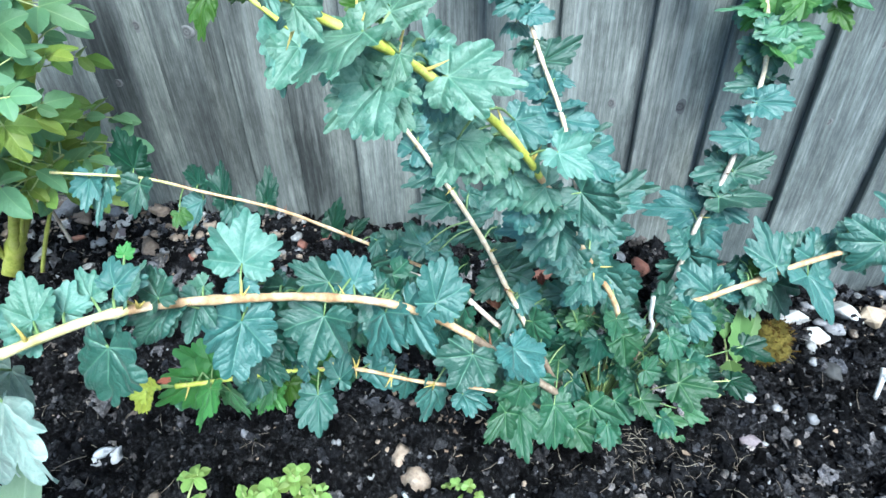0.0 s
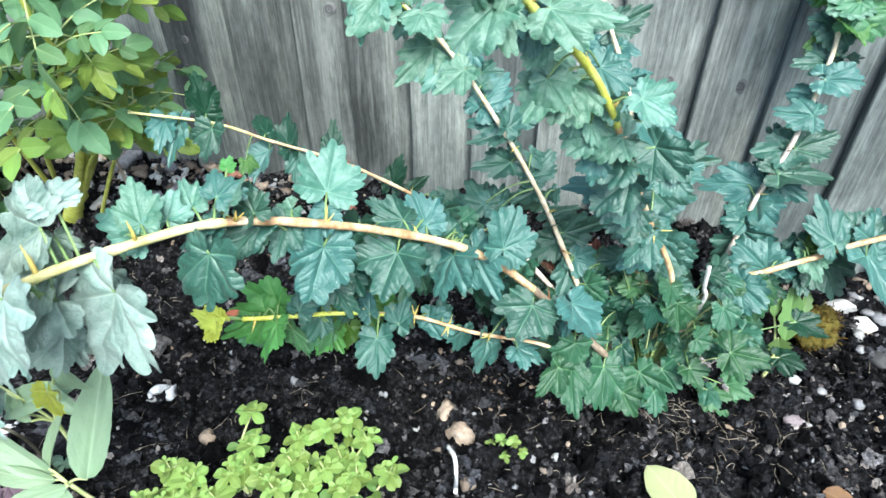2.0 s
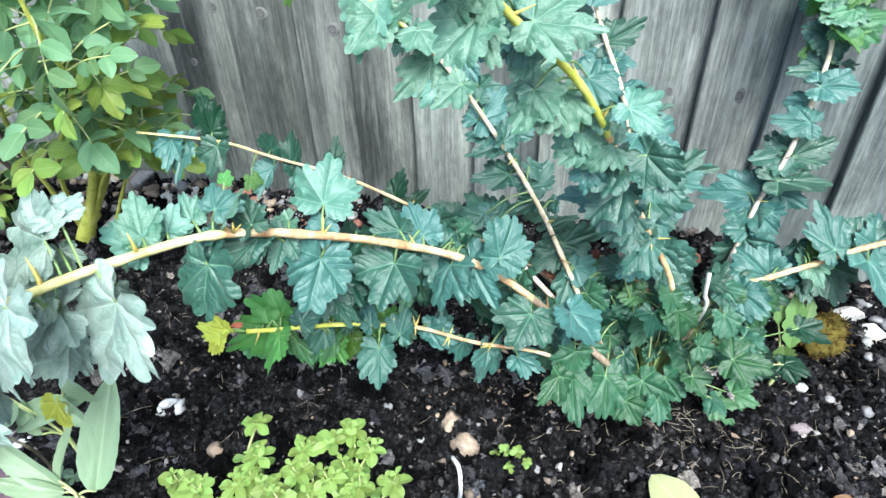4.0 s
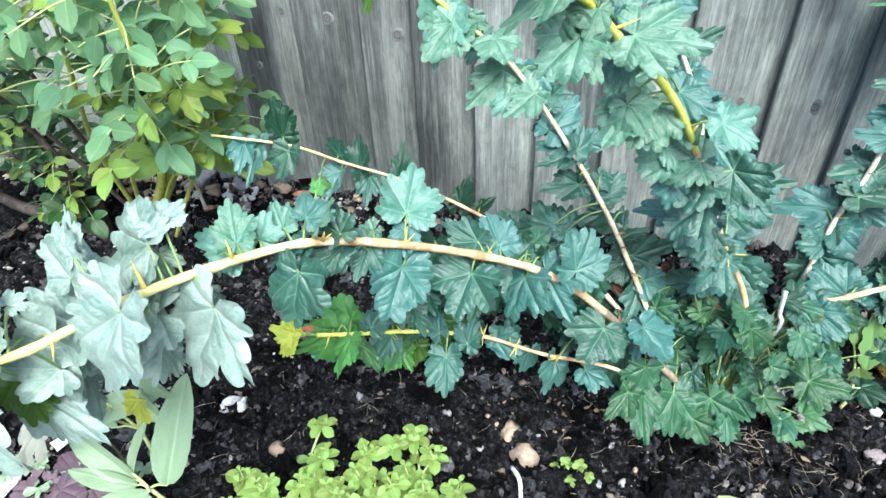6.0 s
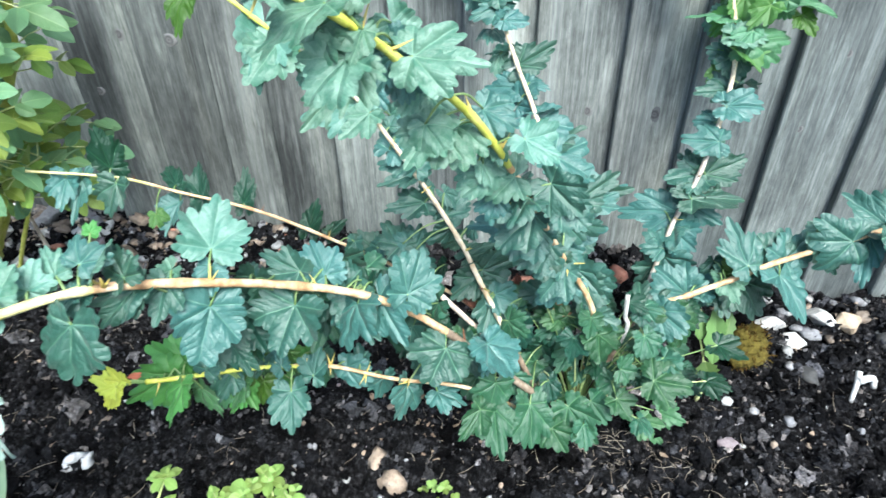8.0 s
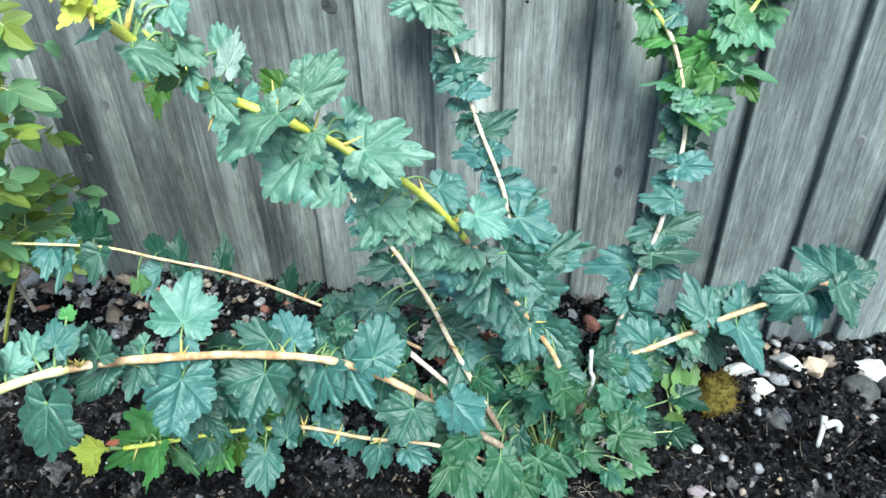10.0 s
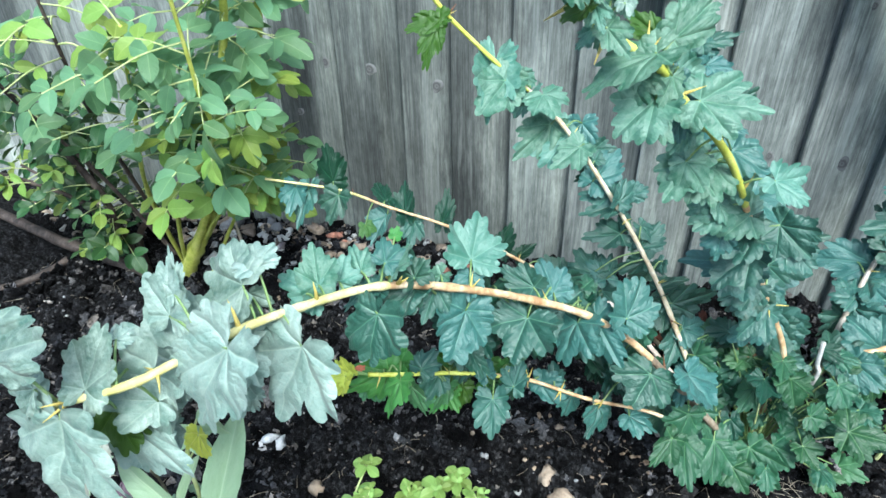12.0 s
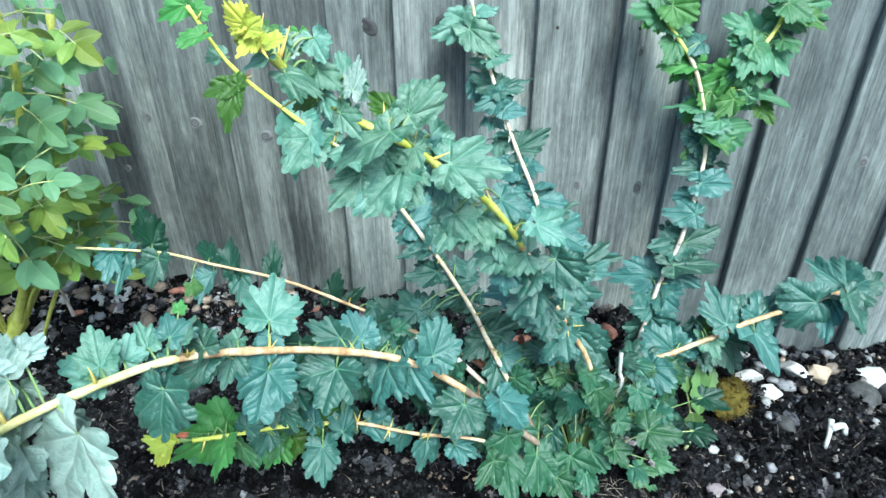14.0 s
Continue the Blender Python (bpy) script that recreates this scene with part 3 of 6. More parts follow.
def gooseberry_leaf(seed, curl):
    """A palmate blade of unit length and width with rounded teeth: stalk end at the origin, tip at y = 1."""
    r = random.Random(seed)
    nseg, nring, span = 132, 8, 158.0
    step = 2 * span / nseg
    lobes = [(0, 1.0, 0.31), (50, 0.9, 0.29), (-50, 0.9, 0.29), (100, 0.63, 0.25), (-100, 0.63, 0.25)]
    lobes = [(round((a + r.uniform(-7, 7)) / step) * step, h * r.uniform(0.86, 1.1), w * r.uniform(0.88, 1.12)) for a, h, w in lobes]
    blunt = 1.12 if seed % 3 == 0 else 1.45
    if seed % 3:
        lobes = [(a, h * (1.0 if a == 0 else 1.06), w * 1.08) for a, h, w in lobes]
    cup, droop, twist = r.uniform(-0.8, 0.9) * curl, r.uniform(0.0, 1.1) * curl, r.uniform(-0.8, 0.8) * curl
    fold, ripple = r.uniform(0.0, 0.3) * curl, r.uniform(0.02, 0.07) * curl
    tooth = r.uniform(15.0, 20.0)
    ph = r.uniform(0, 20)
    sizes = [r.uniform(0.6, 1.3) for _ in range(60)]
    verts, ribs, runs = [(0, 0, 0)], [0.0], [0.0]
    wide = 0.0
    for k in range(nring):
        f = ((k + 1) / nring) ** 0.9
        for i in range(nseg + 1):
            ang = -span + step * i
            rad, off = 0.0, 0.0
            for a, h, w in lobes:
                d = math.radians(ang - a)
                if abs(d) < 1.5:
                    e = h * w * w * math.cos(d) / ((w * math.cos(d)) ** 2 + (h * math.sin(d) / 2) ** 2)
                    e = h * (1 - max(1 - e / h, 0.0) ** blunt)
                    if e > rad:
                        rad, off = e, d
            rad = max(rad, 0.12)
            u = (ang + 180 + ph) / tooth
            scallop = abs(math.sin(u * math.pi)) ** 0.5 * sizes[int(u) % 60]
            rad *= 1 + (0.2 * scallop - 0.13) * f ** 4
            q = math.radians(ang)
            x, y = math.sin(q) * rad * f, math.cos(q) * rad * f
            rib, run = abs(math.sin(off)) * rad * f, math.cos(off) * rad * f
            z = 0.024 * (1 - math.exp(-rib / 0.05)) - 0.12 * rib * rib
            z += cup * x * x * 0.5 - droop * 0.38 * (x * x + y * y) * (0.5 + 0.5 * max(y, 0))
            z += twist * x * y * 0.35 + 0.09 * noise.noise(Vector((x * 1.7 + ph, y * 1.7, seed * 1.7)))
            z += 0.075 * noise.noise(Vector((x * 4.2 + ph, y * 4.2, seed))) * f
            z += fold * abs(x) + ripple * math.sin(q * 4.3 + ph) * f * f
            z += 0.02 * math.sin(u * math.pi + ph) * f ** 5
            verts.append((x, y, z))
            wide = max(wide, abs(x))
            ribs.append(rib)
            runs.append(run)
    verts = [(x * 0.53 / wide, y, z) for x, y, z in verts]
    faces = []
    row = nseg + 1
    for i in range(nseg):
        faces.append((0, 1 + i + 1, 1 + i))
    for k in range(nring - 1):
        for i in range(nseg):
            a = 1 + k * row + i
            faces.append((a, a + 1, a + 1 + row, a + row))
    return mesh_of("leaf", verts, faces, LEAF['m'], True, ribs, runs)


BLADES = [gooseberry_leaf(s, 0.35 if s < 8 else 0.72) for s in range(22)]
leaf_rnd = random.Random(11)
stalks = []


def nearest(line, p):
    return min(line, key=lambda q: (q - p).length_squared)


def put_leaves(key, tone, rows):
    cane = CANE_OB[key]
    for bx, by, bz, tx, ty, tz, w in rows:
        o, t = Vector((bx, by, bz)), Vector((tx, ty, tz))
        if tone == 'c':
            t, w = o + (t - o) * 0.85, w * 0.84
        flat = tone == 'p'
        wild = 0.16 if flat else 0.34
        facing = Vector((leaf_rnd.gauss(0.1, wild), -0.7 + leaf_rnd.gauss(0, wild), 0.62 + leaf_rnd.gauss(0, wild * 0.7)))
        t.z = max(t.z, ground_height(t.x, t.y) + 0.022)
        me = BLADES[leaf_rnd.randrange(8 if flat else len(BLADES))]
        ob = child(new("leaf", me), cane)
        if not flat:
            t = o + (t - o) * 0.94
        ob.matrix_world = basis(o, t, facing, w * (1.18 if flat else 1.04))
        ob.material_slots[0].link = 'OBJECT'
        ob.material_slots[0].material = LEAF[tone]
        foot = nearest(LINES[key], o)
        gap = (foot - o).length
        if 0.007 < gap < 0.09:
            mid = (foot + o) / 2 + Vector((0, 0, 0.12 * gap))
            v, f = tube(spline([foot, mid, o], 4), 0.0011, 0.0008, 5)
            child(new("leaf_stalk", mesh_of("leaf_stalk", v, f, STALK)), cane)


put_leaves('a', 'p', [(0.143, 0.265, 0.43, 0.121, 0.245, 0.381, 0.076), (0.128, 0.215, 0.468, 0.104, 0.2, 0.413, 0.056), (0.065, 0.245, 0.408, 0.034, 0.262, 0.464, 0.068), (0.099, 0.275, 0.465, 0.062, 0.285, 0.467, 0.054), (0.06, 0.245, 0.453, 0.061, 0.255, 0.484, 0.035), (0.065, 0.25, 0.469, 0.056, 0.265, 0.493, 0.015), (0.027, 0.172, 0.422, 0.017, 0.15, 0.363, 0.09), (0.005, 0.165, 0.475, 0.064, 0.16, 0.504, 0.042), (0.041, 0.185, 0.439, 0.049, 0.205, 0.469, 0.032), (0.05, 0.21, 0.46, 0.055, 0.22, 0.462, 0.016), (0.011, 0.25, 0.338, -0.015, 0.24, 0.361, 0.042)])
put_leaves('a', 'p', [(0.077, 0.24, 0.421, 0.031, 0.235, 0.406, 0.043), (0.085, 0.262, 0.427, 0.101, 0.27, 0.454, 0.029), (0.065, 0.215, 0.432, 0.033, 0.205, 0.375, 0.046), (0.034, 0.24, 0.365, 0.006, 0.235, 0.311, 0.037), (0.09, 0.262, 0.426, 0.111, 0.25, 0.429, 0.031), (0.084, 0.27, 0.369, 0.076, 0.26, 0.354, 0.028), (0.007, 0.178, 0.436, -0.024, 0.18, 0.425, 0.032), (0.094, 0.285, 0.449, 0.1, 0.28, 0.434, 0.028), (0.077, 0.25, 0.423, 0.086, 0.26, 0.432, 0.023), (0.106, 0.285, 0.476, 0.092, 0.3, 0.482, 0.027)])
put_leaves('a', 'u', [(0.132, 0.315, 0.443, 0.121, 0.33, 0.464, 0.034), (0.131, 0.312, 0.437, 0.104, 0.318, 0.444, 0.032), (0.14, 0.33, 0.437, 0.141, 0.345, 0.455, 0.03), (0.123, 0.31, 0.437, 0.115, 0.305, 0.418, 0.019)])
put_leaves('a', 'o', [(0.038, 0.2, 0.407, 0.048, 0.19, 0.377, 0.032)])
put_leaves('a', 'm', [(0.165, 0.34, 0.427, 0.152, 0.328, 0.416, 0.026), (0.177, 0.314, 0.427, 0.17, 0.296, 0.388, 0.052), (0.187, 0.364, 0.416, 0.17, 0.342, 0.4, 0.03), (0.174, 0.342, 0.453, 0.183, 0.356, 0.465, 0.029), (0.192, 0.353, 0.435, 0.182, 0.365, 0.45, 0.031), (0.22, 0.408, 0.405, 0.222, 0.394, 0.392, 0.026), (0.164, 0.34, 0.429, 0.141, 0.332, 0.414, 0.024), (0.188, 0.366, 0.415, 0.166, 0.35, 0.397, 0.031), (0.199, 0.38, 0.409, 0.196, 0.362, 0.386, 0.029), (0.221, 0.39, 0.381, 0.216, 0.361, 0.349, 0.055), (0.266, 0.436, 0.347, 0.255, 0.404, 0.321, 0.064), (0.284, 0.467, 0.356, 0.27, 0.485, 0.382, 0.039), (0.267, 0.455, 0.368, 0.234, 0.463, 0.381, 0.03)])
put_leaves('a', 'm', [(0.309, 0.469, 0.325, 0.3, 0.441, 0.296, 0.055), (0.325, 0.483, 0.322, 0.351, 0.455, 0.3, 0.049), (0.384, 0.488, 0.26, 0.37, 0.459, 0.232, 0.067), (0.422, 0.513, 0.247, 0.449, 0.493, 0.227, 0.07), (0.353, 0.479, 0.332, 0.366, 0.506, 0.363, 0.049), (0.295, 0.486, 0.331, 0.322, 0.458, 0.298, 0.045)])
put_leaves('a', 'g', [(0.176, 0.358, 0.466, 0.177, 0.364, 0.472, 0.01)])
put_leaves('a', 'u', [(0.219, 0.415, 0.416, 0.22, 0.449, 0.44, 0.05), (0.201, 0.388, 0.415, 0.185, 0.38, 0.4, 0.021), (0.186, 0.367, 0.421, 0.175, 0.381, 0.438, 0.033), (0.179, 0.343, 0.447, 0.186, 0.359, 0.46, 0.033), (0.154, 0.341, 0.442, 0.141, 0.35, 0.456, 0.025)])
put_leaves('d', 'm', [(0.309, 0.638, 0.266, 0.284, 0.662, 0.283, 0.04), (0.326, 0.64, 0.26, 0.311, 0.662, 0.287, 0.045), (0.319, 0.681, 0.355, 0.277, 0.673, 0.348, 0.041), (0.328, 0.661, 0.356, 0.333, 0.679, 0.38, 0.036), (0.338, 0.683, 0.355, 0.361, 0.688, 0.363, 0.029), (0.327, 0.677, 0.344, 0.29, 0.651, 0.337, 0.036), (0.335, 0.665, 0.311, 0.291, 0.653, 0.308, 0.035), (0.359, 0.663, 0.296, 0.383, 0.685, 0.317, 0.036), (0.367, 0.658, 0.282, 0.338, 0.648, 0.274, 0.033), (0.405, 0.635, 0.243, 0.453, 0.654, 0.254, 0.045), (0.293, 0.692, 0.389, 0.299, 0.703, 0.398, 0.023), (0.387, 0.644, 0.254, 0.413, 0.658, 0.269, 0.034), (0.4, 0.63, 0.234, 0.375, 0.615, 0.216, 0.041)])
put_leaves('d', 'm', [(0.417, 0.623, 0.209, 0.406, 0.592, 0.181, 0.046), (0.422, 0.625, 0.216, 0.449, 0.626, 0.204, 0.041), (0.294, 0.682, 0.367, 0.319, 0.717, 0.394, 0.043)])
put_leaves('b', 'g', [(0.119, 0.446, 0.232, 0.07, 0.425, 0.207, 0.049), (0.128, 0.457, 0.238, 0.085, 0.466, 0.249, 0.043), (0.138, 0.43, 0.237, 0.133, 0.405, 0.215, 0.042)])
put_leaves('b', 'm', [(0.167, 0.468, 0.218, 0.154, 0.452, 0.194, 0.036), (0.23, 0.462, 0.205, 0.236, 0.434, 0.179, 0.04), (0.249, 0.478, 0.213, 0.254, 0.498, 0.238, 0.034), (0.274, 0.506, 0.199, 0.308, 0.499, 0.192, 0.037), (0.34, 0.505, 0.183, 0.334, 0.482, 0.156, 0.045), (0.156, 0.447, 0.243, 0.165, 0.463, 0.261, 0.032), (0.197, 0.482, 0.228, 0.184, 0.47, 0.208, 0.031), (0.288, 0.514, 0.201, 0.282, 0.525, 0.215, 0.031), (0.373, 0.498, 0.186, 0.404, 0.492, 0.175, 0.041), (0.22, 0.473, 0.228, 0.204, 0.488, 0.239, 0.027)])
put_leaves('b', 'y', [(0.082, 0.414, 0.244, 0.058, 0.413, 0.252, 0.022), (0.083, 0.413, 0.242, 0.071, 0.404, 0.225, 0.021), (0.086, 0.418, 0.246, 0.077, 0.418, 0.264, 0.019)])
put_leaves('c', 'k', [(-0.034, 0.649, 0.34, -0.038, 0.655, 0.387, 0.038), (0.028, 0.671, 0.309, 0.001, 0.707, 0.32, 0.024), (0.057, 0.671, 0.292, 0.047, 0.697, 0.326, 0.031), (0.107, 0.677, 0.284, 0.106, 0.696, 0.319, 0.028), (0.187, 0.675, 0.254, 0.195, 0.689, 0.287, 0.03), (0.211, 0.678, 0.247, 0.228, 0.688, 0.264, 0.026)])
put_leaves('c', 'm', [(-0.062, 0.632, 0.333, -0.065, 0.598, 0.3, 0.04), (-0.017, 0.628, 0.333, -0.028, 0.61, 0.3, 0.04), (0.068, 0.669, 0.284, 0.07, 0.637, 0.26, 0.034), (0.033, 0.663, 0.292, 0.018, 0.633, 0.264, 0.04), (-0.079, 0.629, 0.336, -0.08, 0.6, 0.309, 0.033), (0.265, 0.683, 0.226, 0.242, 0.689, 0.244, 0.037), (0.3, 0.679, 0.207, 0.28, 0.685, 0.213, 0.037)])
put_leaves('c', 'g', [(0.009, 0.643, 0.284, 0.02, 0.633, 0.272, 0.025)])
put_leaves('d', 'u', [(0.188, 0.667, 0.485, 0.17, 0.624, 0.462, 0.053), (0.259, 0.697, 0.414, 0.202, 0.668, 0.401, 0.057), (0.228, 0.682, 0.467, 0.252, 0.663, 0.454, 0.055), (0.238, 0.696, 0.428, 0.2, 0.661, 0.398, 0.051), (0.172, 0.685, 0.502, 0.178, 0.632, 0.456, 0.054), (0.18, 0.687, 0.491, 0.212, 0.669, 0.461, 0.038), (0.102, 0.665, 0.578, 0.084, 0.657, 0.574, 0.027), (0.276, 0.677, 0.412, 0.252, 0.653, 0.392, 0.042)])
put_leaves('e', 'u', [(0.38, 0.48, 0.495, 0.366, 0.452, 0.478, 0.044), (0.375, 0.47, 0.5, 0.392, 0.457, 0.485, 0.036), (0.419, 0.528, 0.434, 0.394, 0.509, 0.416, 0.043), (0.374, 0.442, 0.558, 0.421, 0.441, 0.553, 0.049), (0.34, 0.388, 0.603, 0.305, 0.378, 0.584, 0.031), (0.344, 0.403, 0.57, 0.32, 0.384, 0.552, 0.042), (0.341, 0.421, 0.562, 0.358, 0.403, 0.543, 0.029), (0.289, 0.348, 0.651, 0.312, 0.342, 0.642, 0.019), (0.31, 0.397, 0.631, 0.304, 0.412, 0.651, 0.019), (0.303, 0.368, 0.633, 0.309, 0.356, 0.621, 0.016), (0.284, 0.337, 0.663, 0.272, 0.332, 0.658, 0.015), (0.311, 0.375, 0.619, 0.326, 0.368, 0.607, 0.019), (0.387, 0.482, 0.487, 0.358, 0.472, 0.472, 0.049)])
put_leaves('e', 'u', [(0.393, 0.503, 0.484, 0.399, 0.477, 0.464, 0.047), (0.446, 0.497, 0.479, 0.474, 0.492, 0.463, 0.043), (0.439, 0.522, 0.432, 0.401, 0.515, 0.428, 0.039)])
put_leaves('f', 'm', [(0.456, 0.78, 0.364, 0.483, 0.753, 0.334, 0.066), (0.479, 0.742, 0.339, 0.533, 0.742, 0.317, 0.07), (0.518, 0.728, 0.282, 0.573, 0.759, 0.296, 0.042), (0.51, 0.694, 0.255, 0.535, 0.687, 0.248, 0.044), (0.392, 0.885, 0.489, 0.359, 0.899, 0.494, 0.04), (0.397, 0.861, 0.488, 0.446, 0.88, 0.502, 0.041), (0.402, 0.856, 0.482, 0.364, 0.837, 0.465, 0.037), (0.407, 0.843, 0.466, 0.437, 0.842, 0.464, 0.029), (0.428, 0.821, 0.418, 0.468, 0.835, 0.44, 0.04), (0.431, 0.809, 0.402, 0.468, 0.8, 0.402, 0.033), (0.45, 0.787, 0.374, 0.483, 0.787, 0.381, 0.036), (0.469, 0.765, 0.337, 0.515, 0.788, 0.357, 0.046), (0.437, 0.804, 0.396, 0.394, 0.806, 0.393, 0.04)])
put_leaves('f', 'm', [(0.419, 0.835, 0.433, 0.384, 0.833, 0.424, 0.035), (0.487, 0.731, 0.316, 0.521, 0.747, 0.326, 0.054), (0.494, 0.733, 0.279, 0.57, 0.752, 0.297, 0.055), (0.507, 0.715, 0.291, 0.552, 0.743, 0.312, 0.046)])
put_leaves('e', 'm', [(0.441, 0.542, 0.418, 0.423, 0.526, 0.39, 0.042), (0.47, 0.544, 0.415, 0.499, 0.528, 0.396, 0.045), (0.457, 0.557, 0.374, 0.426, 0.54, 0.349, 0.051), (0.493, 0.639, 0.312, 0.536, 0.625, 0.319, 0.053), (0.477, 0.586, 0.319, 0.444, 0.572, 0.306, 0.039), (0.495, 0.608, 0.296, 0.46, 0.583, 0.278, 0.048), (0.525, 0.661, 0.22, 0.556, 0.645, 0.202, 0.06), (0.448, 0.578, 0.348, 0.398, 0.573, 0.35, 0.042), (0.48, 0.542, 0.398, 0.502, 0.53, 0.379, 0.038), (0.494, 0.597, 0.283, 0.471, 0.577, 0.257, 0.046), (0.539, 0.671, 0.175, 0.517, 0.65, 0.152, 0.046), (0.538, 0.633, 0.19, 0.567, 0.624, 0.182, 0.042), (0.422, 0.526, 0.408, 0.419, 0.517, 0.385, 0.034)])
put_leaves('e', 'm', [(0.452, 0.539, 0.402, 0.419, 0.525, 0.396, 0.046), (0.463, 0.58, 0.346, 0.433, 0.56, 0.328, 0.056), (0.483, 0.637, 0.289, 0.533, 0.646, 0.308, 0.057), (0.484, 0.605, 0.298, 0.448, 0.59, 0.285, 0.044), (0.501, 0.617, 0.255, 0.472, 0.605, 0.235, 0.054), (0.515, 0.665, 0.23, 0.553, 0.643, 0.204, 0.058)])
put_leaves('e', 'u', [(0.349, 0.41, 0.606, 0.373, 0.428, 0.629, 0.033)])
put_leaves('e', 'p', [(0.284, 0.363, 0.659, 0.282, 0.371, 0.67, 0.022), (0.319, 0.381, 0.632, 0.32, 0.403, 0.648, 0.013)])
put_leaves('e', 'o', [(0.339, 0.414, 0.607, 0.319, 0.42, 0.618, 0.018), (0.3, 0.365, 0.633, 0.286, 0.362, 0.626, 0.014)])
put_leaves('d', 'o', [(0.12, 0.649, 0.552, 0.084, 0.641, 0.543, 0.025), (0.117, 0.645, 0.546, 0.11, 0.625, 0.511, 0.028)])
put_leaves('e', 'y', [(0.28, 0.326, 0.682, 0.272, 0.322, 0.694, 0.014), (0.281, 0.325, 0.68, 0.292, 0.32, 0.687, 0.012), (0.279, 0.327, 0.681, 0.268, 0.33, 0.68, 0.012), (0.282, 0.33, 0.676, 0.276, 0.32, 0.667, 0.013), (0.285, 0.336, 0.67, 0.297, 0.334, 0.674, 0.012), (0.279, 0.334, 0.674, 0.266, 0.338, 0.668, 0.013), (0.28, 0.327, 0.682, 0.284, 0.324, 0.693, 0.011)])
put_leaves('d', 'g', [(0.095, 0.637, 0.606, 0.074, 0.619, 0.597, 0.025), (0.079, 0.649, 0.633, 0.048, 0.643, 0.622, 0.029), (0.086, 0.654, 0.626, 0.102, 0.659, 0.629, 0.023)])
put_leaves('e', 'c', [(0.299, 0.359, 0.647, 0.299, 0.365, 0.658, 0.011), (0.485, 0.651, 0.164, 0.499, 0.674, 0.194, 0.056), (0.509, 0.643, 0.177, 0.486, 0.632, 0.158, 0.048), (0.528, 0.636, 0.177, 0.542, 0.654, 0.192, 0.044)])
put_leaves('f', 'u', [(0.353, 0.906, 0.56, 0.392, 0.887, 0.53, 0.047), (0.348, 0.929, 0.567, 0.304, 0.898, 0.555, 0.045), (0.359, 0.931, 0.578, 0.396, 0.939, 0.584, 0.043), (0.385, 0.882, 0.521, 0.413, 0.896, 0.532, 0.036)])
put_leaves('g', 'm', [(0.687, 0.839, 0.391, 0.643, 0.836, 0.389, 0.043), (0.679, 0.813, 0.381, 0.724, 0.808, 0.382, 0.042), (0.675, 0.794, 0.343, 0.628, 0.801, 0.341, 0.042), (0.67, 0.795, 0.297, 0.716, 0.805, 0.313, 0.043), (0.666, 0.796, 0.297, 0.622, 0.789, 0.291, 0.05), (0.654, 0.769, 0.275, 0.715, 0.779, 0.277, 0.047), (0.644, 0.781, 0.248, 0.58, 0.783, 0.24, 0.057), (0.64, 0.769, 0.234, 0.6, 0.734, 0.22, 0.053), (0.64, 0.764, 0.229, 0.667, 0.748, 0.213, 0.051), (0.674, 0.824, 0.354, 0.649, 0.825, 0.357, 0.034), (0.694, 0.841, 0.399, 0.718, 0.844, 0.395, 0.038), (0.658, 0.782, 0.258, 0.692, 0.767, 0.246, 0.041), (0.625, 0.737, 0.22, 0.603, 0.757, 0.232, 0.044)])
put_leaves('g', 'm', [(0.63, 0.747, 0.201, 0.659, 0.731, 0.175, 0.057), (0.623, 0.742, 0.189, 0.597, 0.727, 0.162, 0.06), (0.684, 0.859, 0.429, 0.653, 0.863, 0.437, 0.038), (0.688, 0.857, 0.426, 0.68, 0.836, 0.405, 0.046), (0.665, 0.897, 0.549, 0.633, 0.898, 0.542, 0.045)])
put_leaves('g', 'v', [(0.674, 0.879, 0.466, 0.621, 0.877, 0.466, 0.055), (0.619, 0.909, 0.585, 0.568, 0.89, 0.591, 0.049), (0.619, 0.908, 0.572, 0.653, 0.902, 0.56, 0.039)])
put_leaves('g2', 'v', [(0.69, 0.843, 0.446, 0.744, 0.85, 0.459, 0.056), (0.74, 0.907, 0.559, 0.771, 0.858, 0.514, 0.088), (0.739, 0.908, 0.56, 0.691, 0.921, 0.578, 0.058), (0.733, 0.875, 0.489, 0.794, 0.882, 0.477, 0.057), (0.76, 0.917, 0.587, 0.8, 0.901, 0.562, 0.055), (0.765, 0.917, 0.594, 0.845, 0.923, 0.605, 0.063), (0.764, 0.897, 0.601, 0.795, 0.886, 0.586, 0.053)])
put_leaves('g2', 'g', [(0.687, 0.841, 0.44, 0.709, 0.821, 0.425, 0.046), (0.716, 0.89, 0.511, 0.671, 0.877, 0.499, 0.052)])
put_leaves('g2', 'v', [(0.712, 0.881, 0.491, 0.685, 0.919, 0.522, 0.073), (0.727, 0.897, 0.533, 0.746, 0.863, 0.505, 0.053), (0.746, 0.903, 0.554, 0.71, 0.909, 0.559, 0.053)])
put_leaves('g', 'g', [(0.664, 0.894, 0.524, 0.61, 0.886, 0.524, 0.043), (0.619, 0.89, 0.597, 0.652, 0.879, 0.58, 0.045), (0.607, 0.91, 0.579, 0.587, 0.89, 0.568, 0.034)])
put_leaves('g2', 'o', [(0.749, 0.861, 0.475, 0.761, 0.848, 0.458, 0.031)])
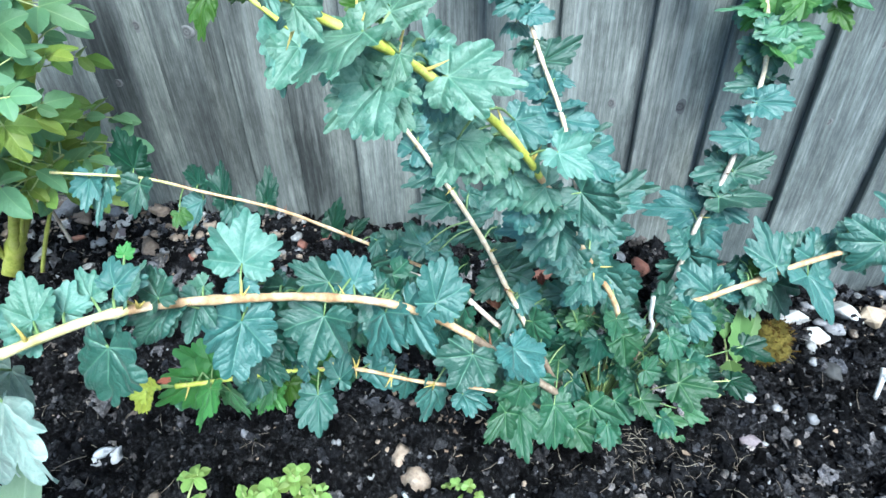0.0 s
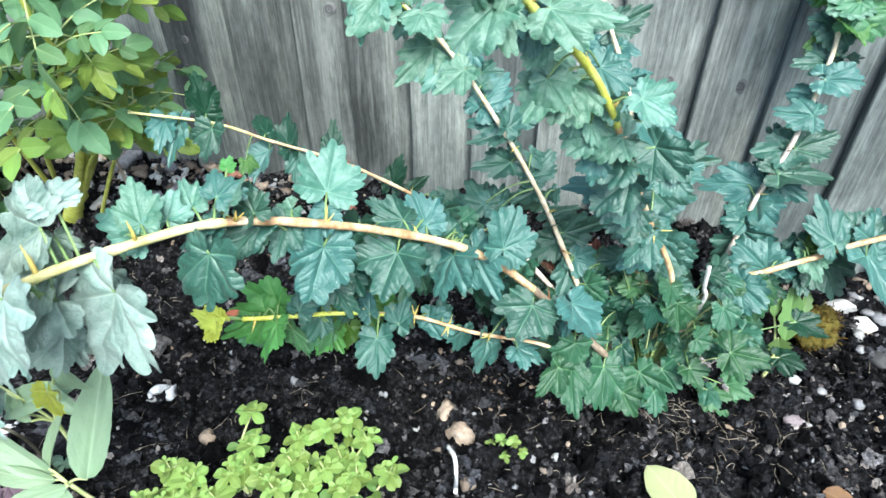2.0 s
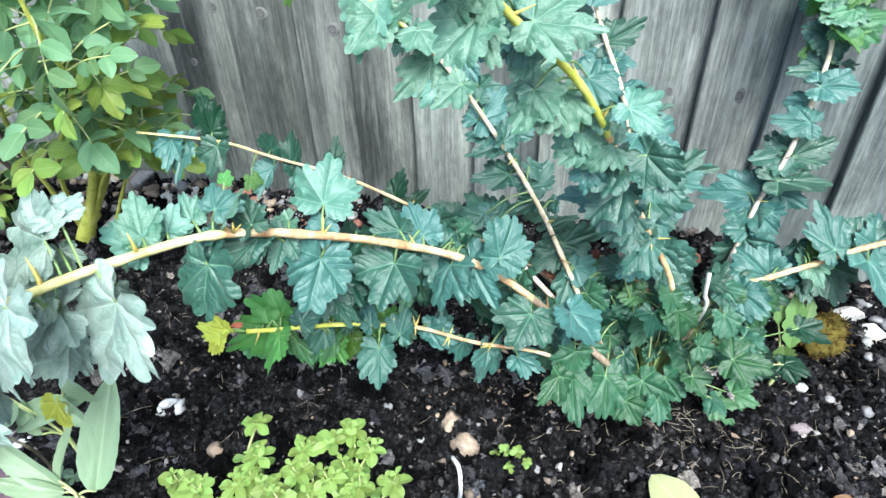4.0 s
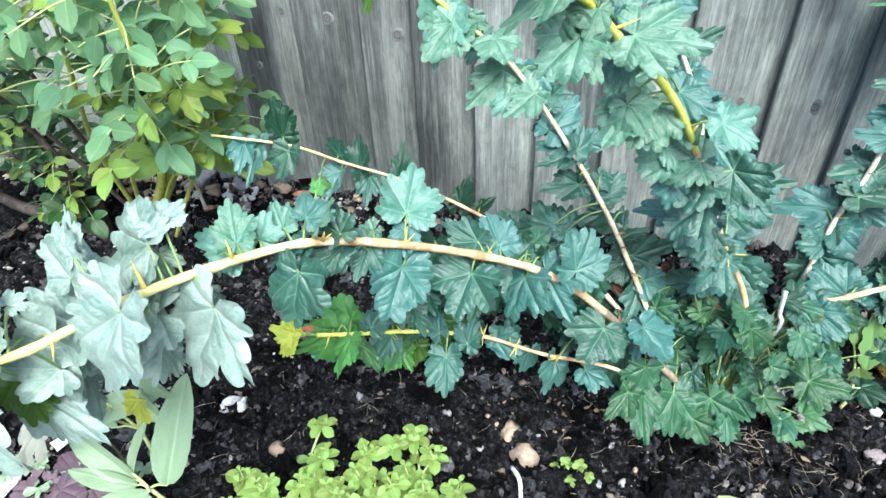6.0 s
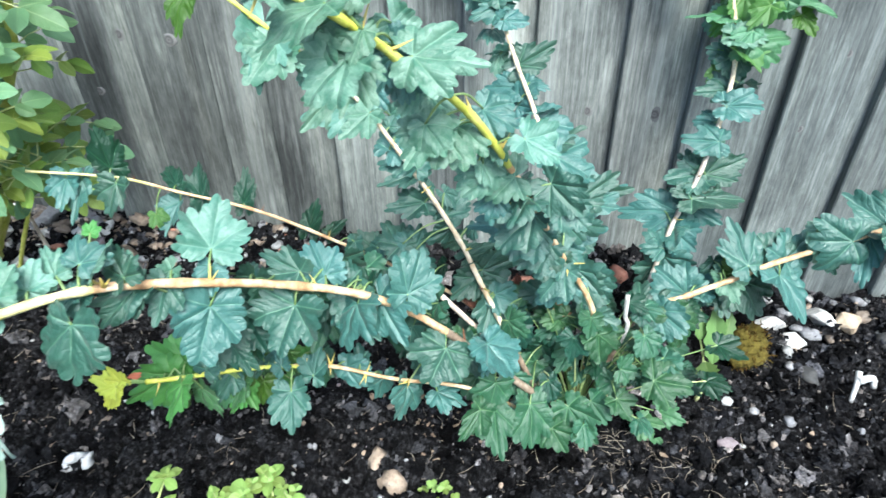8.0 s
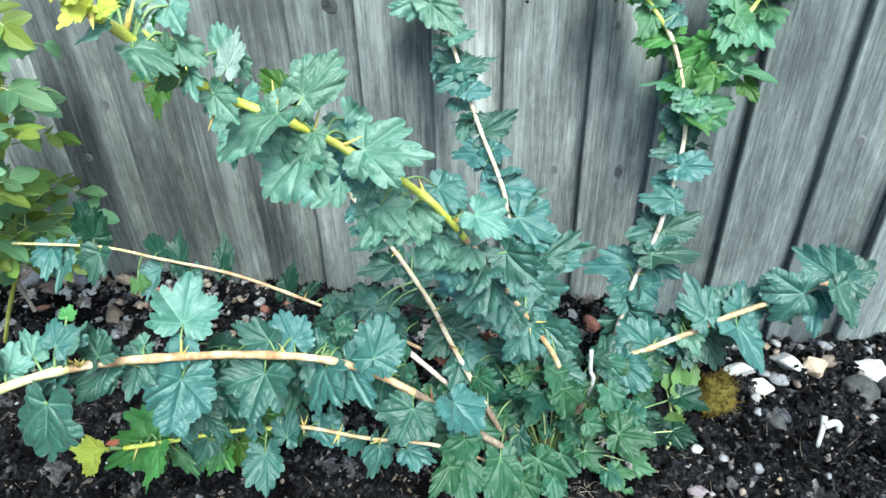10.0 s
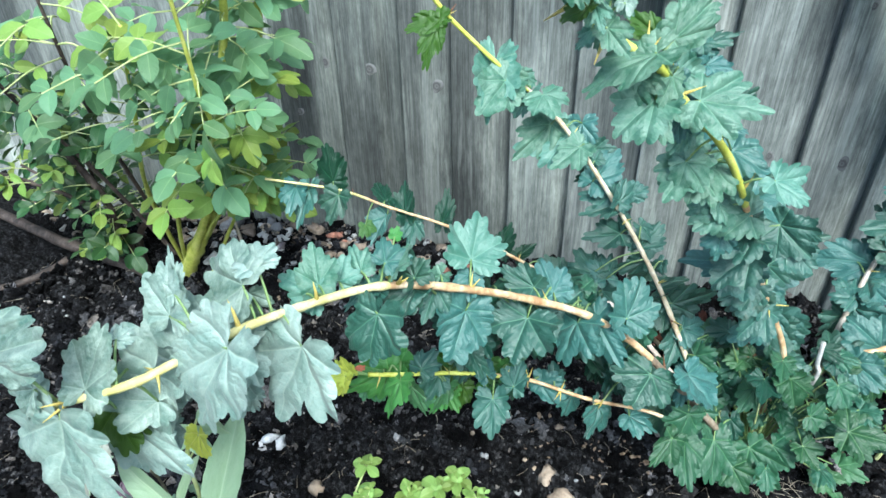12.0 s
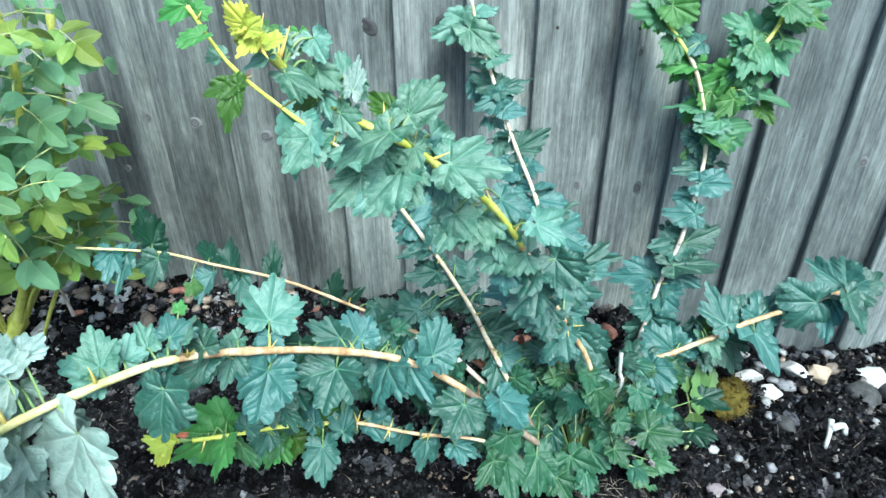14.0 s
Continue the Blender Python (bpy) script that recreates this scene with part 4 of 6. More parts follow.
put_leaves('h', 'm', [(0.822, 0.707, 0.269, 0.77, 0.699, 0.262, 0.066), (0.866, 0.727, 0.277, 0.821, 0.753, 0.304, 0.058), (0.866, 0.729, 0.279, 0.91, 0.735, 0.287, 0.062), (0.856, 0.707, 0.281, 0.876, 0.68, 0.242, 0.058), (0.847, 0.723, 0.265, 0.833, 0.68, 0.232, 0.035), (0.754, 0.698, 0.22, 0.787, 0.666, 0.186, 0.064), (0.721, 0.73, 0.189, 0.672, 0.71, 0.154, 0.072), (0.719, 0.718, 0.191, 0.746, 0.696, 0.157, 0.066), (0.714, 0.694, 0.234, 0.694, 0.73, 0.278, 0.054), (0.744, 0.709, 0.229, 0.763, 0.736, 0.263, 0.061), (0.759, 0.712, 0.233, 0.792, 0.744, 0.255, 0.051), (0.653, 0.687, 0.189, 0.615, 0.707, 0.217, 0.06), (0.666, 0.699, 0.183, 0.67, 0.723, 0.204, 0.051)])
put_leaves('h', 'm', [(0.704, 0.726, 0.181, 0.706, 0.689, 0.166, 0.052), (0.597, 0.662, 0.178, 0.636, 0.696, 0.202, 0.056), (0.615, 0.649, 0.191, 0.647, 0.621, 0.181, 0.048)])
put_leaves('h', 'g', [(0.718, 0.712, 0.222, 0.712, 0.71, 0.238, 0.014), (0.72, 0.712, 0.222, 0.729, 0.71, 0.236, 0.013), (0.716, 0.712, 0.22, 0.704, 0.708, 0.228, 0.013), (0.72, 0.71, 0.219, 0.73, 0.704, 0.223, 0.012), (0.717, 0.71, 0.219, 0.714, 0.7, 0.212, 0.013)])
put_leaves('h', 'o', [(0.714, 0.71, 0.209, 0.721, 0.731, 0.229, 0.034), (0.706, 0.705, 0.215, 0.69, 0.712, 0.232, 0.03)])
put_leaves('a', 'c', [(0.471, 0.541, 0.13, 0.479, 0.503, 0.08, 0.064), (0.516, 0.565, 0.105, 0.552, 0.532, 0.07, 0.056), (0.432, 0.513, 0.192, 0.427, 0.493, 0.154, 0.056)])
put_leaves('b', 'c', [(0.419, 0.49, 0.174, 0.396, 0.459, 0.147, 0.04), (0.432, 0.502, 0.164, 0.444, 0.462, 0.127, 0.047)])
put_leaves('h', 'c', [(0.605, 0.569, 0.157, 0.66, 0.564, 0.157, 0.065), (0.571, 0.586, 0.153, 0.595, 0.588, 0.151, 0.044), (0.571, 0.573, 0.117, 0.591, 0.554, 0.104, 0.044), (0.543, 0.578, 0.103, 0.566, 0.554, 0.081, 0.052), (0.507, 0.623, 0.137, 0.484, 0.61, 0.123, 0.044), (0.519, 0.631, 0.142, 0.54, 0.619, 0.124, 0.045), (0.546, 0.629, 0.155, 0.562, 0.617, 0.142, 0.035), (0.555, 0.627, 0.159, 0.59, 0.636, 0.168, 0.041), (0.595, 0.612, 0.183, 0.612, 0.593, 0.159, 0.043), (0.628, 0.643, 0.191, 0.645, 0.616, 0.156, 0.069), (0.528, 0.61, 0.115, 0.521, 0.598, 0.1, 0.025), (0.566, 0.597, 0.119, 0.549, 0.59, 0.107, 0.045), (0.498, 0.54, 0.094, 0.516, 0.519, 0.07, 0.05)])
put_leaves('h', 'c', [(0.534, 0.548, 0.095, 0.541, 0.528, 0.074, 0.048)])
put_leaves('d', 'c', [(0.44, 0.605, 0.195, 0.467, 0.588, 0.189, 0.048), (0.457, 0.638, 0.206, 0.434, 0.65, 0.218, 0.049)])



# the denser shaded foliage hanging between and behind the low canes
def fill_leaves(key, lo, hi, count, tones, box, size, seed):
    fr = random.Random(seed)
    line = LINES[key]
    for i in range(count):
        p = line[int(len(line) * fr.uniform(lo, hi))]
        o = p + Vector((fr.uniform(-0.02, 0.02), fr.uniform(*box[0]), fr.uniform(*box[1])))
        d = Vector((fr.gauss(0, 0.5), fr.gauss(-0.3, 0.3), fr.gauss(-0.7, 0.4))).normalized() * fr.uniform(*size)
        ob = child(new("leaf", BLADES[fr.randrange(len(BLADES))]), CANE_OB[key])
        ob.matrix_world = basis(o, o + d, (fr.gauss(0, 0.3), -0.66 + fr.gauss(0, 0.2), 0.62), d.length * fr.uniform(0.95, 1.2))
        ob.material_slots[0].link = 'OBJECT'
        ob.material_slots[0].material = LEAF[fr.choice(tones)]
        v, f = tube(spline([p, (p + o) / 2 + Vector((0, 0, 0.006)), o], 4), 0.0011, 0.0008, 5)
        child(new("leaf_stalk", mesh_of("leaf_stalk", v, f, STALK)), CANE_OB[key])


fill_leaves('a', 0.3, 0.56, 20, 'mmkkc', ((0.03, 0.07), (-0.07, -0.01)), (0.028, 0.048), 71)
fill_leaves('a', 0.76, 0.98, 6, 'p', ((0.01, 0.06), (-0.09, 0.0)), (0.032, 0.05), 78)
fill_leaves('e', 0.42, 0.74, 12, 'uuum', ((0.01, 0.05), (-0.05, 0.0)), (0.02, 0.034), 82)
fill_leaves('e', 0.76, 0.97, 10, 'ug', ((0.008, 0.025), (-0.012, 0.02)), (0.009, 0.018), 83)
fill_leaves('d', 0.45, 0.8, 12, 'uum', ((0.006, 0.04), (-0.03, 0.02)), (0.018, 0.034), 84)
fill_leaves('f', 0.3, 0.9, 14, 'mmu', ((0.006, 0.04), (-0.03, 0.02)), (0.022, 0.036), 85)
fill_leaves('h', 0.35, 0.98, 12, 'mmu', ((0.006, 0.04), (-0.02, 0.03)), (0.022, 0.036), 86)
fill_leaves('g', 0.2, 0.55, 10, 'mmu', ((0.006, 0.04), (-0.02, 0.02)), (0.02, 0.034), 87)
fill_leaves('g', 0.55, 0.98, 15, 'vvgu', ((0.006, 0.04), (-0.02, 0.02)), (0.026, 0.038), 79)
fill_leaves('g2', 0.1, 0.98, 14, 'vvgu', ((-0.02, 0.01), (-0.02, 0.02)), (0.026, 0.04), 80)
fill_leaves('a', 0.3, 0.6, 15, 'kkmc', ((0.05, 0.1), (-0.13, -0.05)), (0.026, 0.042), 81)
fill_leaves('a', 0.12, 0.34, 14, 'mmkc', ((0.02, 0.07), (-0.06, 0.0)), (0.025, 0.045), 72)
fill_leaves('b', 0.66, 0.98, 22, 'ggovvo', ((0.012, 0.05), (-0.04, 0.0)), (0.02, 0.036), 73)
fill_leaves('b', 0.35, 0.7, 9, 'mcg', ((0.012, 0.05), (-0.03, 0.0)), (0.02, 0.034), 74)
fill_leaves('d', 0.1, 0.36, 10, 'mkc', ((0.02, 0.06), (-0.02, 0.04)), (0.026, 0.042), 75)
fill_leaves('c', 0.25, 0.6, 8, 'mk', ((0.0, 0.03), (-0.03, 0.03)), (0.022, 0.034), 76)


# a curled pink-red leaf at the end of the low cane
pink = child(new("dead_leaf", BLADES[5]), CANE_OB['b'])
tip = LINES['b'][-1]
pink.matrix_world = basis(tip + Vector((-0.006, 0.0, 0.008)), tip + Vector((-0.013, -0.004, 0.009)), (0.2, -0.8, 0.5), 0.007)
pink.material_slots[0].link = 'OBJECT'
pink.material_slots[0].material = leaf_material("pink_leaf", (0.4, 0.07, 0.05), (0.6, 0.16, 0.12), (0.6, 0.25, 0.18), 0.6, 0.3, 0.2)
tagged(pink, "curled pink-red dying leaf")


# thorns: twos and threes at the nodes, yellowish, some dried red-brown
def thorn_mesh():
    v, f = tube([Vector((0, 0, 0)), Vector((0, 0.45, 0.02)), Vector((0, 1, 0.09))], 0.1, 0.01, 6)
    return mesh_of("thorn", v, f, THORN)


THORN_ME = thorn_mesh()


def put_thorns(key, every, size, dry):
    line = LINES[key]
    r = random.Random(key)
    for i in range(25, len(line) - 2, every):
        d = (line[i + 1] - line[i - 1]).normalized()
        for k in range(r.choice((1, 2, 3))):
            out = d.cross(Vector((r.uniform(-1, 1), r.uniform(-1, 0.3), r.uniform(-0.6, 1)))).normalized()
            s = size * r.uniform(0.7, 1.15)
            ob = child(new("thorn", THORN_ME), CANE_OB[key])
            ob.matrix_world = basis(line[i], line[i] + (out + d * r.uniform(-0.3, 0.5)).normalized() * s, d, s)
            if r.random() < dry:
                ob.material_slots[0].link = 'OBJECT'
                ob.material_slots[0].material = THORN_DRY


for key, every, size, dry in (('a', 9, 0.019, 0.12), ('b', 6, 0.014, 0.0), ('c', 9, 0.009, 0.6), ('d', 9, 0.014, 0.4), ('e', 5, 0.02, 0.0), ('f', 9, 0.009, 0.8), ('g', 10, 0.012, 0.7), ('g2', 9, 0.01, 0.2), ('h', 9, 0.009, 0.6)):
    put_thorns(key, every, size, dry)

# the woody crown: short stubs, a pale cut one among them, and dead twigs
rnd = random.Random(8)
for i in range(7):
    a = rnd.uniform(0.3, 2.8)
    p = Vector((0.525 + 0.03 * math.cos(a), 0.61 + 0.03 * math.sin(a), 0.005))
    q = p + Vector((0.05 * math.cos(a), 0.05 * math.sin(a), rnd.uniform(0.05, 0.11)))
    v, f = tube(spline([p, (p + q) / 2 + Vector((0, 0, 0.01)), q], 5), 0.005, 0.003, 8, 0, rnd)
    child(new("stub", mesh_of("stub", v, f, BARK_OLD)), bush)
v, f = tube(spline([(0.545, 0.635, 0.03), (0.577, 0.632, 0.164), (0.574, 0.632, 0.194), (0.572, 0.632, 0.225)], 5), 0.0027, 0.0026, 9)
tagged(child(new("cut_stub", mesh_of("cut_stub", v, f, PALE_RUBBLE[0])), bush), "pale cut stub of an old cane")

v, f = tube(spline([(0.283, 0.585, 0.276), (0.3, 0.59, 0.264), (0.324, 0.595, 0.254), (0.355, 0.6, 0.237), (0.5, 0.615, 0.06)], 5), 0.0048, 0.0026, 9, 5, rnd)
tagged(child(new("broken_cane", mesh_of("broken_cane", v, f, BARK_PINK)), bush), "pale broken cane with a torn end")

# small leaves filling the crown of the bush
rnd = random.Random(21)
for i in range(76):
    a, h = rnd.uniform(0, 6.28), rnd.uniform(0.03, 0.21)
    rr = rnd.uniform(0.03, 0.12)
    o = Vector((0.54 + rr * 1.25 * math.cos(a), 0.645 + 0.55 * rr * math.sin(a), h))
    d = Vector((math.cos(a), math.sin(a) * 0.7 - 0.3, rnd.uniform(-0.5, 0.2))).normalized() * rnd.uniform(0.02, 0.034)
    if o.x < 0.51 and o.y < 0.64:
        continue
    ob = child(new("leaf", BLADES[rnd.randrange(22)]), bush)
    ob.matrix_world = basis(o, o + d, (rnd.gauss(0, 0.3), -0.5, 0.8), d.length * 1.2)
    ob.material_slots[0].link = 'OBJECT'
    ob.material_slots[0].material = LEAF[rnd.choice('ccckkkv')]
    v, f = tube(spline([o, o * 0.5 + Vector((0.53, 0.61, 0.05)) * 0.5 + Vector((0, 0, 0.015)), (0.53, 0.61, 0.04)], 4), 0.0009, 0.0012, 4)
    child(new("leaf_stalk", mesh_of("leaf_stalk", v, f, STALK_PALE if i % 3 == 0 else STALK)), bush)


# dead brown leaves caught among the lower canes
rnd = random.Random(33)
for i in range(9):
    o = Vector((rnd.uniform(0.38, 0.5), rnd.uniform(0.62, 0.68), rnd.uniform(0.15, 0.22)))
    d = Vector((rnd.gauss(0, 1), rnd.gauss(-0.3, 0.6), rnd.gauss(-0.2, 0.5))).normalized() * rnd.uniform(0.012, 0.024)
    ob = child(new("dead_leaf", BLADES[rnd.randrange(16)]), bush)
    ob.matrix_world = basis(o, o + d, (rnd.gauss(0, 0.5), -0.7, 0.5), d.length * 0.8)
    ob.material_slots[0].link = 'OBJECT'
    ob.material_slots[0].material = DRY_LEAF


# ---- rose bush ----
def oval_leaf(name, mat, wide=0.5, point=0.75, fold=0.25, teeth=0.02, seed=0, droop=0.25, n=12, cols=6):
    """An oval blade of unit length, folded along its midrib."""
    r = random.Random(seed)
    verts, ribs, runs, faces = [], [], [], []
    ph = r.uniform(0, 9)
    for i in range(n + 1):
        t = i / n
        half = wide * 0.5 * (math.sin(math.pi * min(t ** point, 1)) ** 0.62 if 0 < t < 1 else 0.0)
        half = max(half, 0.012)
        for k in range(cols + 1):
            u = 2 * k / cols - 1
            w = half * (1 + teeth * math.sin(i * 4.7 + ph)) if abs(u) == 1 else half
            x = u * w
            z = fold * abs(x) - droop * t * t * 0.5 + 0.02 * math.sin(7 * t + ph + 2 * u) * abs(u) + 0.02 * noise.noise(Vector((x * 5, t * 4, seed + ph)))
            verts.append((x, t, z))
            ribs.append(abs(x))
            runs.append(t)
    row = cols + 1
    for i in range(n):
        for k in range(cols):
            a = i * row + k
            faces.append((a, a + 1, a + 1 + row, a + row))
    return mesh_of(name, verts, faces, mat, True, ribs, runs)


ROSE_BLADES = [oval_leaf("leaflet", ROSE_LEAF, 0.56 + 0.03 * s, 0.95, 0.16, 0.05, s, 0.25 + 0.14 * s) for s in range(6)]
rose_rnd = random.Random(31)


def compound_leaf(parent, foot, tip, size, mat=None, pairs=2):
    """A rose leaf: rachis, pairs of leaflets and one at the end."""
    foot, tip = Vector(foot), Vector(tip)
    d = tip - foot
    up = Vector((rose_rnd.gauss(0, 0.4), -0.55 + rose_rnd.gauss(0, 0.3), 0.7))
    side = d.cross(up).normalized()
    sag = Vector((0, 0, -0.1 * d.length))
    line = spline([foot, foot + d * 0.5 - sag * 0.6, tip], 5)
    v, f = tube(line, 0.0012, 0.0008, 5)
    rachis = child(new("leaf", mesh_of("leaf", v, f, STALK_PALE)), parent)

    def put(o, way, s):
        ob = new("leaflet", ROSE_BLADES[rose_rnd.randrange(6)])
        ob.parent = rachis
        ob.matrix_world = basis(o, o + way.normalized() * s, up + Vector((rose_rnd.gauss(0, 0.35), rose_rnd.gauss(0, 0.35), 0)), s)
        if mat:
            ob.material_slots[0].link = 'OBJECT'
            ob.material_slots[0].material = mat
    put(tip, d + Vector((0, 0, -0.2 * d.length)), size * rose_rnd.uniform(0.95, 1.15))
    for k in range(pairs):
        o = line[int(len(line) * (0.42 + 0.42 * k / max(pairs - 1, 1)))]
        for s in (-1, 1):
            put(o, d.normalized() * 0.55 + side * s, size * rose_rnd.uniform(0.75, 1.0))
    return rachis


rose = thing("rose_bush", (-0.45, 0.79, 0.03), "leafy rose bush with pale green oval leaflets beside fence", "shrub")
ROSE_STEMS = [  # line, thickness at foot and tip, lowest leaf
    ([(-0.45, 0.77, 0.02), (-0.397, 0.76, 0.099), (-0.336, 0.755, 0.184), (-0.27, 0.755, 0.32), (-0.212, 0.76, 0.422), (-0.187, 0.76, 0.478), (-0.16, 0.76, 0.6)], 0.0155, 0.0045, 0.24),
    ([(-0.44, 0.775, 0.02), (-0.38, 0.75, 0.12), (-0.301, 0.72, 0.24), (-0.24, 0.71, 0.4), (-0.194, 0.71, 0.532), (-0.18, 0.7, 0.68)], 0.0085, 0.0042, 0.26),
    ([(-0.45, 0.78, 0.03), (-0.33, 0.68, 0.24), (-0.17, 0.6, 0.4), (-0.13, 0.55, 0.49), (-0.12, 0.53, 0.6)], 0.004, 0.002, 0.3),
    ([(-0.46, 0.79, 0.03), (-0.38, 0.68, 0.26), (-0.28, 0.6, 0.42), (-0.22, 0.56, 0.55)], 0.004, 0.002, 0.33),
    ([(-0.46, 0.8, 0.03), (-0.43, 0.7, 0.28), (-0.38, 0.62, 0.44), (-0.35, 0.58, 0.58)], 0.004, 0.002, 0.3),
    ([(-0.47, 0.8, 0.03), (-0.52, 0.72, 0.26), (-0.54, 0.64, 0.42), (-0.52, 0.58, 0.57)], 0.004, 0.002, 0.3),
    ([(-0.40, 0.78, 0.02), (-0.32, 0.76, 0.14), (-0.25, 0.77, 0.26), (-0.21, 0.77, 0.33)], 0.0035, 0.002, 0.21),
    ([(-0.39, 0.77, 0.1), (-0.3, 0.72, 0.2), (-0.22, 0.7, 0.27), (-0.17, 0.7, 0.32)], 0.0032, 0.0018, 0.23),
]
ROSE_LINES, ROSE_PARTS = [], []
for pts, r0, r1, low in ROSE_STEMS:
    brown = low == 0.3 and pts[-1][0] < -0.3
    line = spline(pts, 8)
    ROSE_LINES.append(line)
    v, f = tube(line, r0, r1, 9, 8, rose_rnd)
    stem = child(new("stem", mesh_of("stem", v, f, BARK_DARK if brown else STEM_ROSE)), rose)
    ROSE_PARTS.append(stem)
    n = len(line)
    for i in range(4, n):
        if line[i].z < low:
            continue
        for k in range(rose_rnd.choice((1, 1, 2) if pts[-1][0] > -0.25 else (0, 1, 1, 2))):
            a = rose_rnd.uniform(0, 6.28)
            out = Vector((math.cos(a) + 0.2, math.sin(a) - 0.3, rose_rnd.uniform(-0.35, 0.45))).normalized()
            tip = line[i] + out * rose_rnd.uniform(0.05, 0.1)
            tip.y = min(tip.y, 0.9)
            if tip.z < 0.32 and tip.x < -0.36 or tip.z < 0.25 and tip.x < -0.24 or tip.x > (-0.12 if tip.z < 0.37 else -0.08):
                continue
            # the shade-toned yellow-green is commoner low in the bush
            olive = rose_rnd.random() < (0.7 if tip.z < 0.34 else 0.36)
            # low left tips: their shade is put into a darker leaf colour
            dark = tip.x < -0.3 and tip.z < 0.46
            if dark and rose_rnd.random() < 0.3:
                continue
            compound_leaf(stem, line[i], tip, rose_rnd.uniform(0.023, 0.034 if dark else 0.042), OLD_SHADED_LEAF if dark and rose_rnd.random() < 0.9 else ROSE_LEAF_SHADE if olive else None, rose_rnd.choice((1, 2, 2, 3)))

# the larger leaves that stand out towards the path
for foot, tip, size, tone in (
        ((-0.315, 0.6, 0.499), (-0.236, 0.575, 0.487), 0.046, 0), ((-0.235, 0.61, 0.52), (-0.24, 0.59, 0.488), 0.034, 0),
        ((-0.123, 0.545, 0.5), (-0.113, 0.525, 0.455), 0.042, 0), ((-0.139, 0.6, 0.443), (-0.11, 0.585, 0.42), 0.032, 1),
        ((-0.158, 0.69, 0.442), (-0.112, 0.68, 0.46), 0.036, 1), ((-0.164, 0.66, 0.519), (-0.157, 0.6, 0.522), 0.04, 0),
        ((-0.164, 0.67, 0.51), (-0.125, 0.645, 0.5), 0.038, 0), ((-0.5, 0.63, 0.41), (-0.455, 0.6, 0.392), 0.04, 0),
        ((-0.374, 0.62, 0.539), (-0.409, 0.6, 0.535), 0.04, 0), ((-0.235, 0.66, 0.543), (-0.285, 0.64, 0.532), 0.038, 0)):
    foot = Vector(foot)
    k = min(range(len(ROSE_LINES)), key=lambda q: (nearest(ROSE_LINES[q], foot) - foot).length)
    root = nearest(ROSE_LINES[k], foot)
    v, f = tube(spline([root, (root + foot) / 2 + Vector((0, 0, 0.008)), foot], 5), 0.0014, 0.0012, 5)
    child(new("leaf_stalk", mesh_of("leaf_stalk", v, f, STALK_PALE)), ROSE_PARTS[k])
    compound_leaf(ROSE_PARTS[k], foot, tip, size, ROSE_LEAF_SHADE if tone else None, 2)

twig = spline([(-0.307, 0.78, 0.105), (-0.315, 0.78, 0.179), (-0.318, 0.78, 0.234)], 6)
v, f = tube(twig, 0.003, 0.0022, 8, 6, rose_rnd)
tagged(child(new("dead_stem", mesh_of("dead_stem", v, f, BARK_GREY)), rose), "bare grey dead stem")

# dark bare stems of an older shrub behind
old = thing("old_shrub", (-0.56, 0.77, 0.03), "old shrub with bare dark brown stems and small leaves", "shrub")
OLD_STEMS = [
    ([(-0.55, 0.765, 0.02), (-0.542, 0.75, 0.09), (-0.543, 0.74, 0.137), (-0.546, 0.74, 0.195), (-0.586, 0.74, 0.262), (-0.634, 0.74, 0.334), (-0.68, 0.73, 0.4)], 0.0085, 0.0045),
    ([(-0.552, 0.75, 0.14), (-0.6, 0.72, 0.2), (-0.68, 0.7, 0.235), (-0.8, 0.68, 0.26)], 0.005, 0.003),
    ([(-0.5, 0.735, 0.045), (-0.593, 0.74, 0.06), (-0.72, 0.755, 0.066), (-0.93, 0.8, 0.075), (-1.1, 0.82, 0.09)], 0.0115, 0.009),
    ([(-0.68, 0.755, 0.045), (-0.706, 0.677, 0.036), (-0.76, 0.61, 0.034), (-0.86, 0.5, 0.034)], 0.008, 0.005),
    ([(-0.545, 0.78, 0.01), (-0.542, 0.78, 0.089), (-0.49, 0.78, 0.15), (-0.452, 0.78, 0.2)], 0.007, 0.0045),
    ([(-0.57, 0.8, 0.02), (-0.6, 0.78, 0.16), (-0.57, 0.75, 0.3), (-0.6, 0.72, 0.42)], 0.004, 0.002),
    ([(-0.56, 0.8, 0.02), (-0.68, 0.8, 0.14), (-0.8, 0.8, 0.2)], 0.004, 0.0025),
    ([(-0.56, 0.82, 0.02), (-0.62, 0.84, 0.12), (-0.7, 0.84, 0.17)], 0.003, 0.002),
]
for pts, r0, r1 in OLD_STEMS:
    line = spline(pts, 8)
    v, f = tube(line, r0, r1, 8, 7, rose_rnd)
    stem = child(new("stem", mesh_of("stem", v, f, BARK_DARK)), old)
    if pts[-1][2] > 0.16 and pts[-1][0] < -0.5:
        for i in range(9, len(line)):
            for k in range(2):
                if line[i].z < 0.08 or rose_rnd.random() < (0.35 if line[i].z > 0.16 else 0.1):
                    continue
                a = rose_rnd.uniform(0, 6.28)
                out = Vector((math.cos(a) - 0.3, math.sin(a) - 0.1, rose_rnd.uniform(-0.4, 0.4))).normalized()
                tip = line[i] + out * rose_rnd.uniform(0.03, 0.08)
                tip.y = min(tip.y, 0.91)
                compound_leaf(stem, line[i], tip, rose_rnd.uniform(0.022, 0.034), OLD_SHADED_LEAF if rose_rnd.random() < 0.85 else ROSE_LEAF_SHADE)


